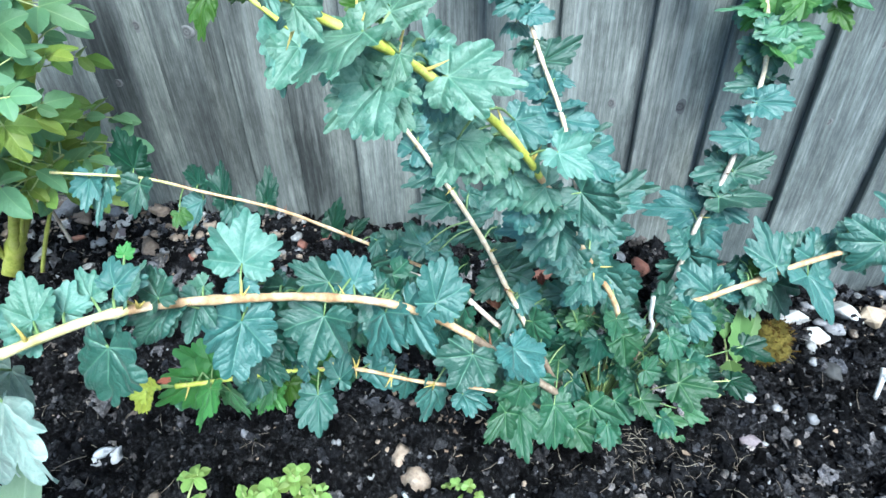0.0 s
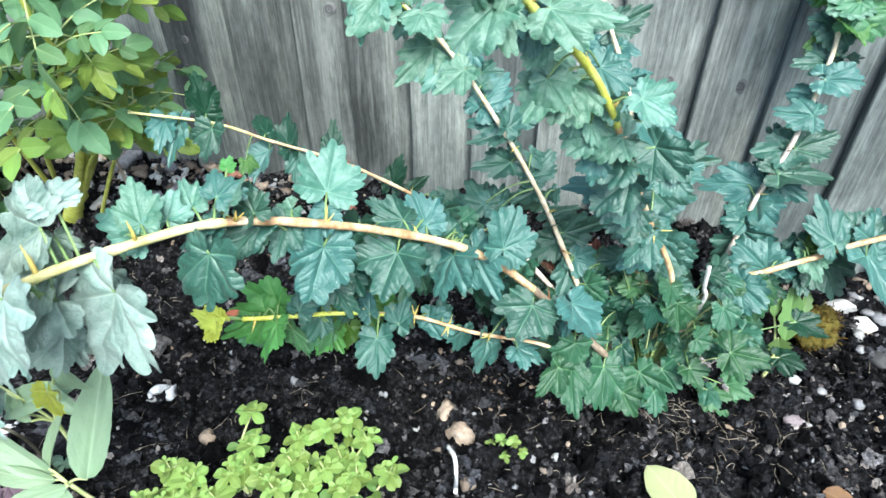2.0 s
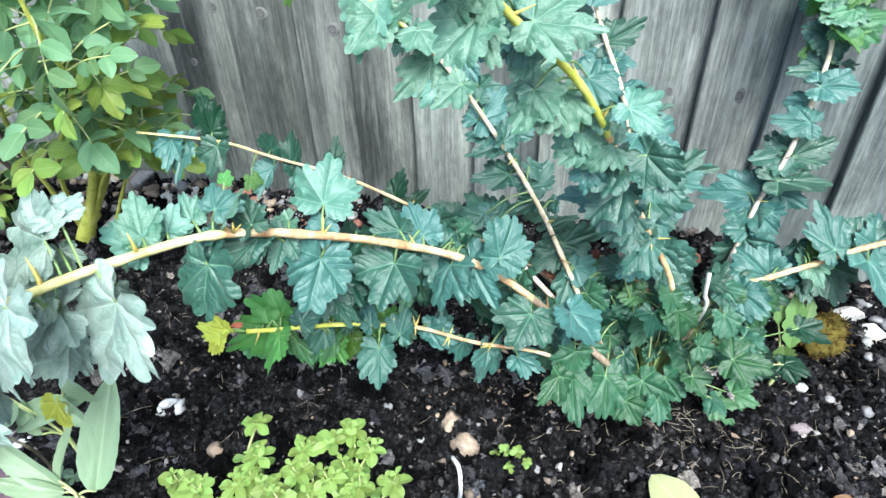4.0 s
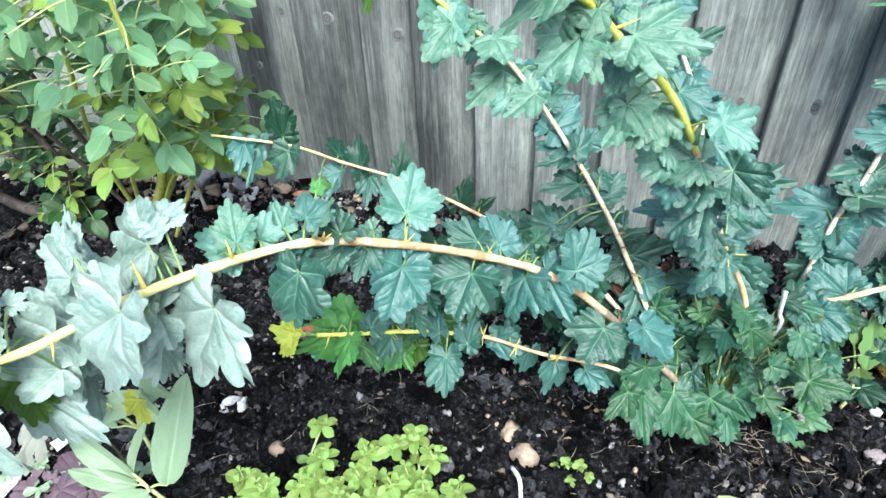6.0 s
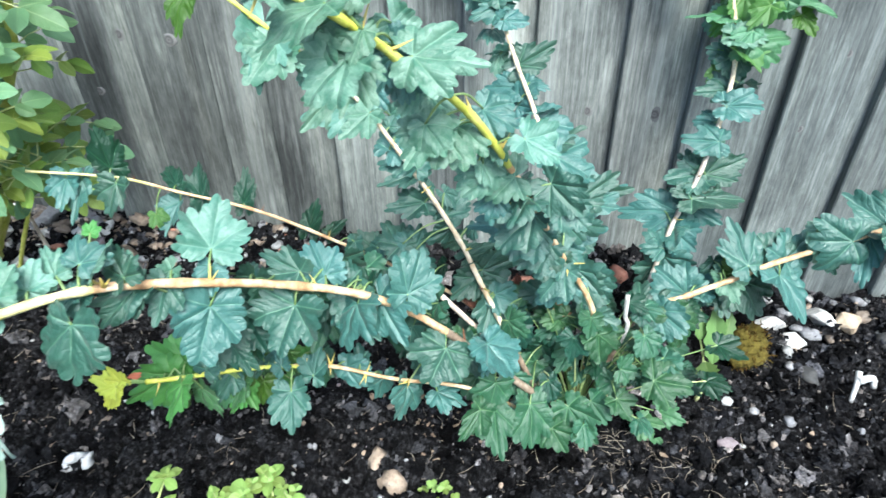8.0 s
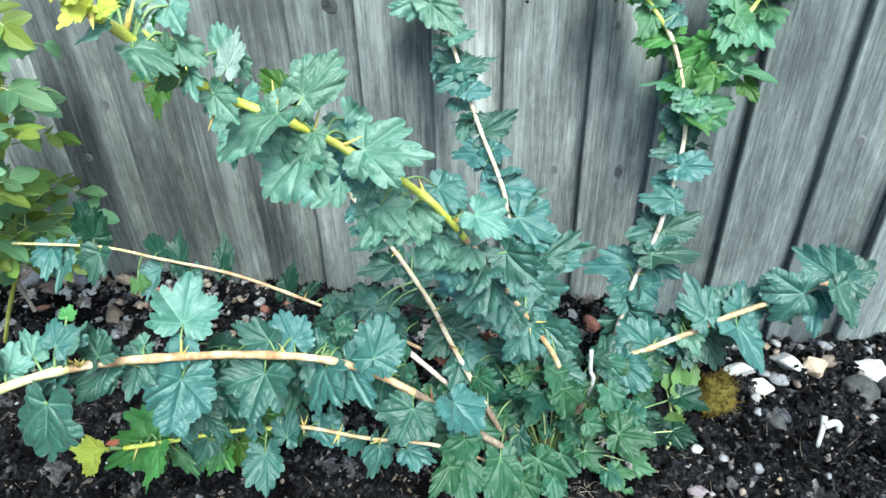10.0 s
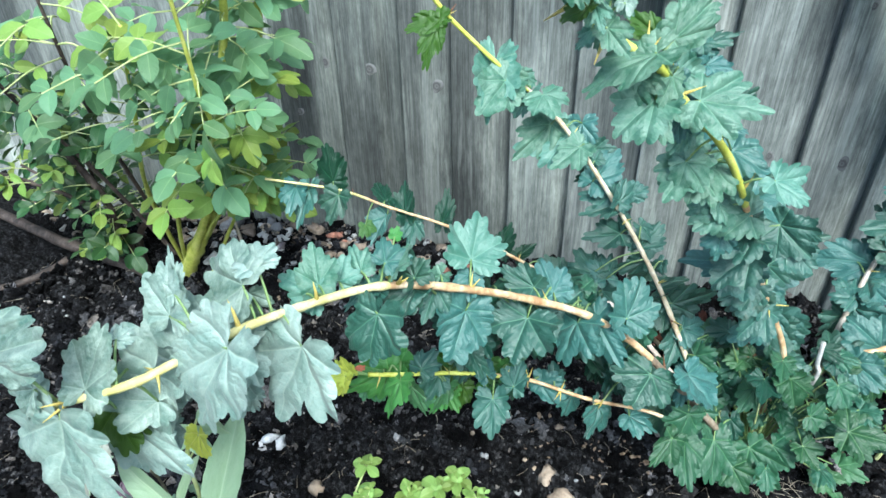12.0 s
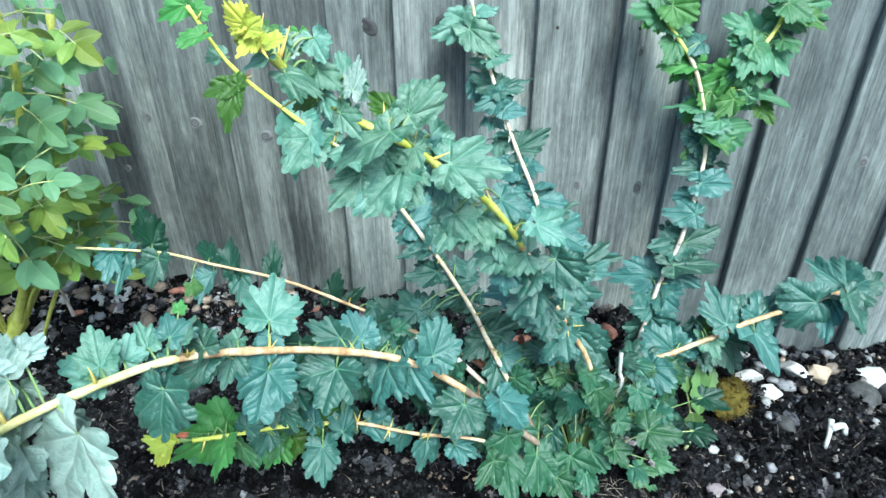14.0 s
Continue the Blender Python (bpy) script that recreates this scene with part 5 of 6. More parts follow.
# ---- small weeds ----
WEED_BLADES = [oval_leaf("leaflet", WEED_LEAF, 0.62 + 0.05 * s, 1.45, 0.25, 0.03, 40 + s, 0.3 + 0.1 * s, 8, 4) for s in range(4)]


def weed_blade(parent, foot, way, size, r, mat=None, up=(0, -0.25, 1)):
    ob = child(new("weed_leaf", WEED_BLADES[r.randrange(4)]), parent)
    face = Vector(up) + Vector((r.gauss(0, 0.25), r.gauss(0, 0.25), 0))
    ob.matrix_world = basis(foot, Vector(foot) + Vector(way).normalized() * size, face, size * r.uniform(0.85, 1.1))
    if mat:
        ob.material_slots[0].link = 'OBJECT'
        ob.material_slots[0].material = mat


def rosette(parent, at, size, count, r, mat=None):
    for i in range(count):
        a = 2 * math.pi * i / count + r.uniform(-0.3, 0.3)
        weed_blade(parent, at, (math.cos(a), math.sin(a), r.uniform(-0.2, 0.5)), size * r.uniform(0.7, 1.2), r, mat)


def spurge(at, tops, r):
    """Branching weed: bare lower stalks, scattered paddle leaves, a whorl and small paired bracts on top of each."""
    foot = Vector((at[0], at[1], soil_height(*at)))
    w = thing("weed", foot, "bright yellow-green leafy weed with small rounded leaves", "weed", "weeds in the soil")
    for x, y, z in tops:
        tip = Vector((x, y, z + r.uniform(-0.012, 0.008)))
        mid = foot * 0.45 + tip * 0.55 + Vector((r.gauss(0, 0.006), r.gauss(0, 0.006), 0.004))
        line = spline([foot, mid, tip], 8)
        v, f = tube(line, 0.0017, 0.0011, 6)
        child(new("stem", mesh_of("stem", v, f, STALK_PALE)), w)
        turn = r.uniform(0, 6.28)
        for k in range(5):
            turn += 2.4 + r.uniform(-0.3, 0.3)
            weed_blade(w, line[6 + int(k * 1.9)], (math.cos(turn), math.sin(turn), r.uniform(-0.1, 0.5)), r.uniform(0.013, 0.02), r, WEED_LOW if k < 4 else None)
        for k in range(5):
            turn += 6.283 / 5 + r.uniform(-0.15, 0.15)
            weed_blade(w, tip, (math.cos(turn), math.sin(turn), r.uniform(0.0, 0.35)), r.uniform(0.016, 0.023), r)
        for k in range(r.choice((2, 3, 3))):
            turn += 2.09
            end = tip + Vector((0.008 * math.cos(turn), 0.008 * math.sin(turn), r.uniform(0.006, 0.011)))
            v, f = tube([tip, end], 0.0008, 0.0006, 5)
            child(new("stem", mesh_of("stem", v, f, STALK_PALE)), w)
            for q in (0.0, 2.2, 4.1):
                weed_blade(w, end, (math.cos(turn + q), math.sin(turn + q), 0.55), r.uniform(0.006, 0.0095), r)


r = random.Random(51)
spurge((0.052, 0.325), [(0.027, 0.341, 0.085), (0.058, 0.334, 0.09), (0.018, 0.305, 0.08), (0.064, 0.317, 0.085), (0.037, 0.319, 0.07), (0.088, 0.323, 0.08)], r)
spurge((0.095, 0.362), [(0.099, 0.403, 0.12), (0.107, 0.38, 0.09), (0.106, 0.359, 0.085), (0.096, 0.345, 0.08)], r)
spurge((0.158, 0.352), [(0.133, 0.351, 0.085), (0.152, 0.377, 0.075), (0.151, 0.337, 0.09), (0.178, 0.352, 0.085), (0.15, 0.404, 0.09)], r)
spurge((0.208, 0.376), [(0.179, 0.414, 0.09), (0.198, 0.432, 0.09), (0.202, 0.395, 0.085), (0.226, 0.414, 0.09), (0.191, 0.373, 0.08)], r)
spurge((0.232, 0.366), [(0.226, 0.375, 0.085), (0.259, 0.387, 0.085), (0.217, 0.359, 0.09)], r)
sow = random.Random(88)
for x, y in [(sow.uniform(-0.3, -0.11), sow.uniform(0.27, 0.37)) for _ in range(22)]:
    foot = Vector((x, y, soil_height(x, y)))
    w = thing("seedling", foot, "tiny pale green seedling among the low plants", "seedling", "seedlings in the soil")
    v, f = tube([foot, foot + Vector((0.002, 0, 0.014))], 0.0007, 0.0006, 5)
    child(new("stem", mesh_of("stem", v, f, STALK_PALE)), w)
    rosette(w, foot + Vector((0.002, 0, 0.014)), sow.uniform(0.009, 0.016), 5, r, LANCE_LEAF)
for x, y in ((0.365, 0.482), (0.38, 0.474), (0.392, 0.47), (0.372, 0.47), (0.352, 0.49)):
    foot = Vector((x, y, soil_height(x, y)))
    w = thing("seedling", foot, "tiny bright green seedling in the soil", "seedling", "seedlings in the soil")
    v, f = tube([foot, foot + Vector((0.002, 0, 0.012))], 0.0007, 0.0006, 5)
    child(new("stem", mesh_of("stem", v, f, STALK_PALE)), w)
    rosette(w, foot + Vector((0.002, 0, 0.012)), 0.0085, 5, r)

# lance-leaved plant
LANCE = [oval_leaf("blade", LANCE_LEAF, 1.0, 0.85, 0.25, 0.02, 60 + s, 0.2 + 0.15 * s, 30, 14) for s in range(4)]
SOFT_LEAF = leaf_material("soft_leaf", (0.05, 0.13, 0.03), (0.2, 0.31, 0.1), (0.32, 0.42, 0.18), 0.5, 0.4, 0.3, 0.1, quilt=0.02)
SOFT = [oval_leaf("blade", SOFT_LEAF, 1.0, 0.9, 0.2, 0.16, 90 + s, 0.3, 16, 8) for s in range(2)]


def leafy_plant(at, leaves, label, blades, joint=None):
    """Stalked blades from one foot; joint: where a bare stem first carries them up."""
    foot = Vector((at[0], at[1], soil_height(*at)))
    p = thing("broadleaf_plant", foot, label, "plant")
    start = foot
    if joint:
        start = Vector(joint)
        v, f = tube(spline([foot, (foot + start) / 2 + Vector((0.004, 0, 0)), start], 5), 0.003, 0.0022, 8)
        child(new("stem", mesh_of("stem", v, f, STALK_PALE)), p)
    for bx, by, bz, tx, ty, tz, w in leaves:
        o, t = Vector((bx, by, bz)), Vector((tx, ty, tz))
        ob = child(new("blade", blades[r.randrange(len(blades))]), p)
        ob.matrix_world = basis(o, t, (r.gauss(0, 0.25), -0.7, 0.7), w * 0.8)
        v, f = tube(spline([start, (start + o) / 2 + Vector((0, 0, 0.004)), o], 4), 0.0016, 0.0012, 6)
        child(new("leaf_stalk", mesh_of("leaf_stalk", v, f, STALK_PALE)), p)
    return p


leafy_plant((-0.03, 0.3), [(-0.035, 0.3, 0.104, -0.02, 0.36, 0.214, 0.05), (-0.077, 0.298, 0.101, -0.144, 0.3, 0.162, 0.043), (-0.078, 0.3, 0.108, -0.058, 0.325, 0.173, 0.02), (-0.071, 0.295, 0.097, -0.139, 0.275, 0.122, 0.027), (-0.055, 0.292, 0.095, -0.118, 0.26, 0.082, 0.028), (-0.06, 0.29, 0.09, -0.03, 0.262, 0.08, 0.024)], "pale green plant with long lance-shaped leaves", LANCE, (-0.06, 0.297, 0.092))
low_plant = leafy_plant((-0.11, 0.35), [(-0.144, 0.335, 0.139, -0.058, 0.335, 0.202, 0.04), (-0.125, 0.335, 0.175, -0.15, 0.32, 0.165, 0.04), (-0.11, 0.33, 0.138, -0.131, 0.335, 0.173, 0.032), (-0.04, 0.335, 0.242, -0.018, 0.33, 0.204, 0.032), (-0.07, 0.34, 0.2, -0.04, 0.325, 0.17, 0.034), (-0.13, 0.33, 0.2, -0.17, 0.32, 0.19, 0.034)], "pale green plant with broad oval leaves under the cane", LANCE, (-0.1, 0.345, 0.12))
yellow = child(new("blade", BLADES[4]), low_plant)
yellow.matrix_world = basis((-0.015, 0.3, 0.249), (-0.018, 0.295, 0.218), (0.1, -0.75, 0.6), 0.028)
yellow.material_slots[0].link = 'OBJECT'
yellow.material_slots[0].material = LEAF['y']
v, f = tube(spline([(-0.015, 0.3, 0.249), (-0.04, 0.325, 0.21), (-0.1, 0.345, 0.12)], 4), 0.0012, 0.0014, 6)
child(new("leaf_stalk", mesh_of("leaf_stalk", v, f, STALK_PALE)), low_plant)
leafy_plant((0.7, 0.68), [(0.706, 0.68, 0.082, 0.699, 0.7, 0.158, 0.034), (0.686, 0.69, 0.112, 0.675, 0.71, 0.156, 0.024), (0.69, 0.665, 0.1, 0.699, 0.655, 0.077, 0.033), (0.715, 0.69, 0.115, 0.723, 0.71, 0.146, 0.02)], "small yellow-green weed with soft toothed upright leaves", SOFT, (0.7, 0.682, 0.06))

# ---- soil litter, pebbles, stones ----
def put_stones(rows):
    for x, y, s, tone in rows:
        sr = random.Random(int(x * 9973 + y * 7919 + 100000))
        broken = s > 0.036 and tone != 6
        if broken:
            v, f = angular(sr, s * 0.5, s * sr.uniform(0.34, 0.45), s * sr.uniform(0.28, 0.42))
        else:
            v, f = blob(sr, s * 0.5, s * sr.uniform(0.32, 0.45), s * sr.uniform(0.24, 0.36), sr.uniform(0.2, 0.42), 7, 11)
        pale = broken and tone < 2
        ob = new("stone", mesh_of("stone", v, f, PALE_RUBBLE[tone] if pale else STONE[tone], not broken))
        ob.matrix_world = Matrix.Translation((x, y, soil_height(x, y) + s * 0.03)) @ Matrix.Rotation(sr.uniform(0, 3.1), 4, 'Z') @ Matrix.Rotation(sr.uniform(-0.3, 0.3), 4, 'X')
        tagged(ob, STONE_WORD[tone] + " stone lying on the soil", "stone", "stones on the soil")


put_stones([(0.259, 0.491, 0.0111, 0), (0.29, 0.519, 0.027, 1), (0.314, 0.496, 0.0338, 1), (-0.067, 0.564, 0.0156, 0), (-0.076, 0.536, 0.0223, 2), (0.109, 0.581, 0.0179, 0), (0.293, 0.593, 0.011, 2), (0.427, 0.551, 0.0107, 2), (0.739, 0.681, 0.0181, 0), (0.733, 0.618, 0.0287, 3), (0.708, 0.668, 0.0097, 2), (0.751, 0.619, 0.0105, 0), (0.779, 0.679, 0.0148, 4), (0.339, 0.432, 0.0252, 2), (0.857, 0.801, 0.0226, 1), (0.043, 0.536, 0.0098, 0), (0.082, 0.523, 0.0143, 4), (-0.036, 0.558, 0.0119, 2), (0.18, 0.567, 0.0119, 2), (0.208, 0.526, 0.0092, 4), (0.168, 0.507, 0.0092, 0), (0.24, 0.58, 0.0157, 2), (0.289, 0.473, 0.013, 2), (0.26, 0.53, 0.0076, 1)])
put_stones([(0.406, 0.477, 0.0137, 4), (0.433, 0.48, 0.0123, 0), (0.421, 0.459, 0.01, 2), (0.391, 0.433, 0.0084, 4), (0.445, 0.496, 0.0081, 1), (0.659, 0.528, 0.0111, 4), (0.704, 0.558, 0.0091, 0), (0.786, 0.618, 0.0107, 1), (0.82, 0.665, 0.0159, 4), (0.762, 0.546, 0.0101, 0), (0.681, 0.636, 0.0077, 2), (0.593, 0.533, 0.007, 0), (0.626, 0.6, 0.0066, 1), (0.015, 0.417, 0.0092, 2), (0.928, 0.891, 0.0829, 0), (0.974, 0.887, 0.0606, 1), (0.842, 0.854, 0.0614, 0), (1.049, 0.879, 0.0715, 0), (0.849, 0.79, 0.0201, 0), (0.872, 0.759, 0.0378, 6), (0.728, 0.618, 0.0238, 3), (0.608, 0.905, 0.0356, 5), (0.572, 0.909, 0.0355, 0), (-0.221, 0.845, 0.0529, 2)])
put_stones([(-0.746, 0.93, 0.085, 0), (-0.43, 0.93, 0.08, 4), (-0.637, 0.93, 0.055, 1), (-0.589, 0.93, 0.05, 0), (-0.329, 0.925, 0.045, 4), (-0.636, 0.899, 0.045, 2)])
put_stones([(1.02, 0.84, 0.062, 6), (1.075, 0.85, 0.05, 6), (0.955, 0.83, 0.036, 6), (0.9, 0.845, 0.03, 4), (0.87, 0.83, 0.045, 0), (0.845, 0.8, 0.022, 0), (1.09, 0.9, 0.05, 0), (1.0, 0.9, 0.045, 2), (1.15, 0.89, 0.06, 1)])
put_stones([(-0.285, 0.914, 0.0292, 2), (-0.315, 0.885, 0.0316, 2), (-0.19, 0.882, 0.0254, 1), (-0.17, 0.937, 0.0307, 1), (-0.38, 0.897, 0.0276, 2), (-0.148, 0.84, 0.0245, 5), (-0.103, 0.914, 0.0274, 2), (-0.463, 0.926, 0.0526, 2), (-0.063, 0.869, 0.0286, 5), (0.074, 0.911, 0.0368, 5), (0.248, 0.86, 0.0304, 0), (-0.316, 0.847, 0.0239, 4), (0.74, 0.95, 0.0252, 1), (1.004, 0.849, 0.03, 2), (0.881, 0.707, 0.0113, 0), (0.974, 0.717, 0.0149, 2), (0.915, 0.67, 0.0112, 4), (0.841, 0.64, 0.0087, 1), (1.023, 0.79, 0.0169, 0), (0.416, 0.789, 0.0249, 5), (0.452, 0.857, 0.034, 5), (-0.585, 0.95, 0.0593, 1), (-0.516, 0.95, 0.0522, 0), (-0.588, 0.912, 0.0475, 2)])
put_stones([(-0.467, 0.95, 0.044, 1), (-0.447, 0.95, 0.0392, 0), (-0.691, 0.95, 0.0507, 4), (-0.513, 0.907, 0.0382, 2), (-0.769, 0.95, 0.0584, 0), (-0.897, 0.948, 0.0611, 1), (-0.946, 0.898, 0.0676, 2), (-0.36, 0.945, 0.0317, 4), (-0.302, 0.937, 0.0261, 2), (-0.249, 0.932, 0.0302, 1), (-0.2, 0.936, 0.0229, 5), (-0.386, 0.9, 0.0265, 2), (-0.299, 0.883, 0.0231, 3), (-0.443, 0.926, 0.0299, 0), (-0.242, 0.864, 0.0176, 1), (-0.342, 0.891, 0.0419, 0), (-0.421, 0.896, 0.0362, 1), (-0.287, 0.927, 0.0324, 2), (-0.241, 0.933, 0.0274, 1), (0.1, 0.584, 0.0131, 0), (-0.066, 0.567, 0.0156, 0), (-0.081, 0.534, 0.0223, 2), (0.014, 0.418, 0.0261, 1)])



def litter(name, count, seed, make, mat, label, category, where, smooth=True):
    sr = random.Random(seed)
    verts, faces = [], []
    for i in range(count):
        x, y = where(sr)
        v, f = make(sr)
        b = len(verts)
        rot = Matrix.Rotation(sr.uniform(0, 6.28), 4, 'Z') @ Matrix.Rotation(sr.uniform(-0.4, 0.4), 4, 'X')
        o = Vector((x, y, soil_height(x, y)))
        verts += [rot @ q + o for q in v]
        faces += [tuple(b + k for k in q) for q in f]
    ob = new(name, mesh_of(name, verts, faces, mat, smooth))
    tagged(ob, label, category, kind="stuff")


def bed(sr):
    return sr.uniform(-0.75, 1.25), min(sr.uniform(0.22, 0.97) ** 0.9, 0.955)


def by_fence(sr):
    return sr.uniform(-0.85, 0.05), 0.95 - abs(sr.gauss(0, 0.07))


def right_back(sr):
    return sr.uniform(0.7, 1.3), 0.95 - abs(sr.gauss(0, 0.09))


def crumb(sr):
    s = 0.001 + 0.0048 * sr.random() ** 2.4
    return blob(sr, s, s * sr.uniform(0.6, 1), s * sr.uniform(0.6, 1.0), 0.75, 4, 6)


def clod(sr):
    s = 0.0035 + 0.0095 * sr.random() ** 2.2
    return blob(sr, s, s * sr.uniform(0.6, 1), s * sr.uniform(0.6, 1.0), 0.85, 6, 9)


def grit(sr):
    s = 0.0009 + 0.0034 * sr.random() ** 2
    return blob(sr, s, s * sr.uniform(0.6, 1), s * 0.6, 0.25, 3, 6)


def rubble(sr):
    s = 0.006 + 0.018 * sr.random() ** 1.5
    return angular(sr, s, s * sr.uniform(0.5, 0.9), s * 0.5)


def rubble_place(sr):
    return sr.uniform(-0.95, -0.3), 0.945 - abs(sr.gauss(0, 0.05))


def chip(sr):
    s = 0.003 + 0.011 * sr.random() ** 1.5
    return blob(sr, s, s * sr.uniform(0.5, 0.9), s * 0.45, 0.3, 3, 7)


def straw(sr):
    ln = 0.008 + 0.034 * sr.random() ** 2.5
    a = Vector((-ln / 2, 0, 0.002))
    return tube(spline([a, Vector((0, sr.uniform(-0.22, 0.22) * ln, 0.004)), -a + Vector((0, 0, 0.005))], 3), 0.0005, 0.0002, 4)


litter("soil_crumbs", 30000, 1, crumb, CRUMB, "loose crumbs of dark soil", "soil", bed, False)
litter("soil_clods", 3600, 2, clod, CRUMB, "damp lumps of dark soil", "soil", bed, False)
for k, (tone, count) in enumerate(((0, 190), (1, 130), (2, 200), (3, 170), (4, 420))):
    litter("grit", count, 10 + k, grit, STONE[tone], STONE_WORD[tone] + " grit scattered over the soil", "grit", bed)
for k, (tone, count) in enumerate(((0, 120), (1, 120), (2, 110), (4, 90), (5, 10))):
    litter("gravel", count, 20 + k, chip, STONE[tone], STONE_WORD[tone] + " gravel along the foot of the fence", "gravel", by_fence)
for k, (tone, count) in enumerate(((0, 60), (1, 45))):
    litter("rubble", count, 60 + k, rubble, PALE_RUBBLE[k], ("white", "beige")[k] + " broken rubble along the foot of the fence", "rubble", rubble_place, False)
for k, (tone, count) in enumerate(((0, 22), (1, 30), (2, 40), (4, 40))):
    litter("gravel", count, 30 + k, chip, STONE[tone], STONE_WORD[tone] + " gravel by the fence", "gravel", right_back)
def flake(sr):
    s = 0.0025 + 0.006 * sr.random() ** 2
    return angular(sr, s, s * sr.uniform(0.35, 0.8), s * 0.3)


WOOD_BIT = bark_material("wood_bit", (0.25, 0.18, 0.125), (0.1, 0.065, 0.045), (0.4, 0.31, 0.22), 0.7)
litter("wood_bits", 300, 43, flake, WOOD_BIT, "small brown bits of bark and wood on the soil", "litter", bed, False)
litter("wood_bits", 90, 44, flake, WOOD_BIT, "brown bits of bark under the bush", "litter", lambda sr: (sr.gauss(0.33, 0.05), sr.gauss(0.6, 0.03)), False)
litter("straw_litter", 1100, 40, straw, STRAW, "dry straw and root bits on the soil", "litter", bed)
litter("straw_litter", 170, 41, straw, STRAW, "dry straw heaped in front of the bush", "litter", lambda sr: (sr.gauss(0.6, 0.06), sr.gauss(0.57, 0.025)))

# single things on the soil
def on_soil(x, y, h=0.0):
    return Vector((x, y, soil_height(x, y) + h))


v, f = tube(spline([on_soil(0.303, 0.476, 0.008), on_soil(0.316, 0.455, 0.006), on_soil(0.322, 0.435, 0.006), on_soil(0.327, 0.405, 0.006)], 5), 0.0029, 0.0025, 8)
tagged(new("stick", mesh_of("stick", v, f, WHITE_CHIP)), "short bleached white stick lying on the soil", "stick")
lime = new("fallen_leaf", oval_leaf("fallen_leaf", LIME_LEAF, 0.8, 0.7, 0.12, 0.02, 77, 0.1))
lime.matrix_world = basis(on_soil(0.575, 0.43, 0.014), on_soil(0.535, 0.485, 0.02), (0, -0.3, 1), 0.06)
tagged(lime, "pale lime-green fallen leaf lying on the soil", "leaf")
brown = new("fallen_leaf", oval_leaf("fallen_leaf", DRY_LEAF, 0.5, 0.8, 0.4, 0.04, 78, 0.2))
brown.matrix_world = basis(on_soil(0.74, 0.515, 0.006), on_soil(0.78, 0.505, 0.01), (0, -0.3, 1), 0.045)
tagged(brown, "dry brown fallen leaf lying on the soil", "leaf")
sr = random.Random(5)
for i, (x, y) in enumerate(((-0.098, 0.463), (-0.085, 0.468), (-0.072, 0.472))):
    v, f = blob(sr, 0.011, 0.006, 0.005, 0.5, 5, 9)
    ob = new("white_flake", mesh_of("white_flake", v, f, WHITE_CHIP))
    ob.matrix_world = Matrix.Translation(on_soil(x, y, 0.004)) @ Matrix.Rotation(i * 0.9, 4, 'Z')
    tagged(ob, "crumpled white flake lying on dark soil", "flake", "white flakes on the soil")
for x, y, s in ((-0.27, 0.36, 0.03), (-0.276, 0.284, 0.035), (-0.235, 0.375, 0.02)):
    v, f = blob(sr, s * 0.6, s * 0.35, s * 0.12, 0.4, 5, 10)
    ob = new("white_flake", mesh_of("white_flake", v, f, WHITE_CHIP))
    ob.matrix_world = Matrix.Translation(on_soil(x, y, 0.004)) @ Matrix.Rotation(x * 50, 4, 'Z')
    tagged(ob, "flat white flake lying on the soil", "flake", "white flakes on the soil")
purple = thing("purple_plant", on_soil(-0.2, 0.29), "low plant with dull purple lobed leaves", "plant")
for i in range(9):
    a = i * 2.4
    o = on_soil(-0.2 + 0.05 * math.cos(a) * (i / 9), 0.29 + 0.03 * math.sin(a), 0.012 + 0.004 * (i % 3))
    ob = child(new("leaf", BLADES[i]), purple)
    ob.matrix_world = basis(o, o + Vector((0.04 * math.cos(a), 0.035 * math.sin(a), 0.006)), (0, -0.2, 1), 0.05)
    ob.material_slots[0].link = 'OBJECT'
    ob.material_slots[0].material = PURPLE_LEAF
withered = thing("withered_plant", on_soil(-0.13, 0.33), "withered pale grey leaf hanging from a dead stalk", "plant")
faded = child(new("leaf", BLADES[3].copy()), withered)
faded.data.materials[0] = FADED_LEAF
faded.matrix_world = basis((-0.101, 0.27, 0.245), (-0.16, 0.25, 0.151), (-0.1, -0.8, 0.5), 0.042)
v, f = tube(spline([(-0.101, 0.27, 0.245), (-0.12, 0.32, 0.12), on_soil(-0.13, 0.33)], 5), 0.0014, 0.0018, 6)
child(new("leaf_stalk", mesh_of("leaf_stalk", v, f, STRAW)), withered)
# moss cushion: a low mound covered with short tufts
mr = random.Random(3)
mv, mf = blob(mr, 0.034, 0.03, 0.03, 0.32, 12, 18)
for q in list(mv):
    for _ in range(3):
        d = (q.normalized() + Vector((mr.gauss(0, 0.45), mr.gauss(0, 0.45), mr.gauss(0, 0.3)))).normalized()
        o = q + Vector((mr.gauss(0, 0.002), mr.gauss(0, 0.002), mr.gauss(0, 0.002)))
        tv, tf = tube([o, o + d * mr.uniform(0.003, 0.007)], 0.0011, 0.0003, 4, cap=False)
        mf += [tuple(len(mv) + k for k in t) for t in tf]
        mv += tv
lump = new("moss_lump", mesh_of("moss_lump", mv, mf, MOSS))
lump.location = (0.785, 0.785, 0.018)
tagged(lump, "low cushion of brown-green moss on the soil", "moss")
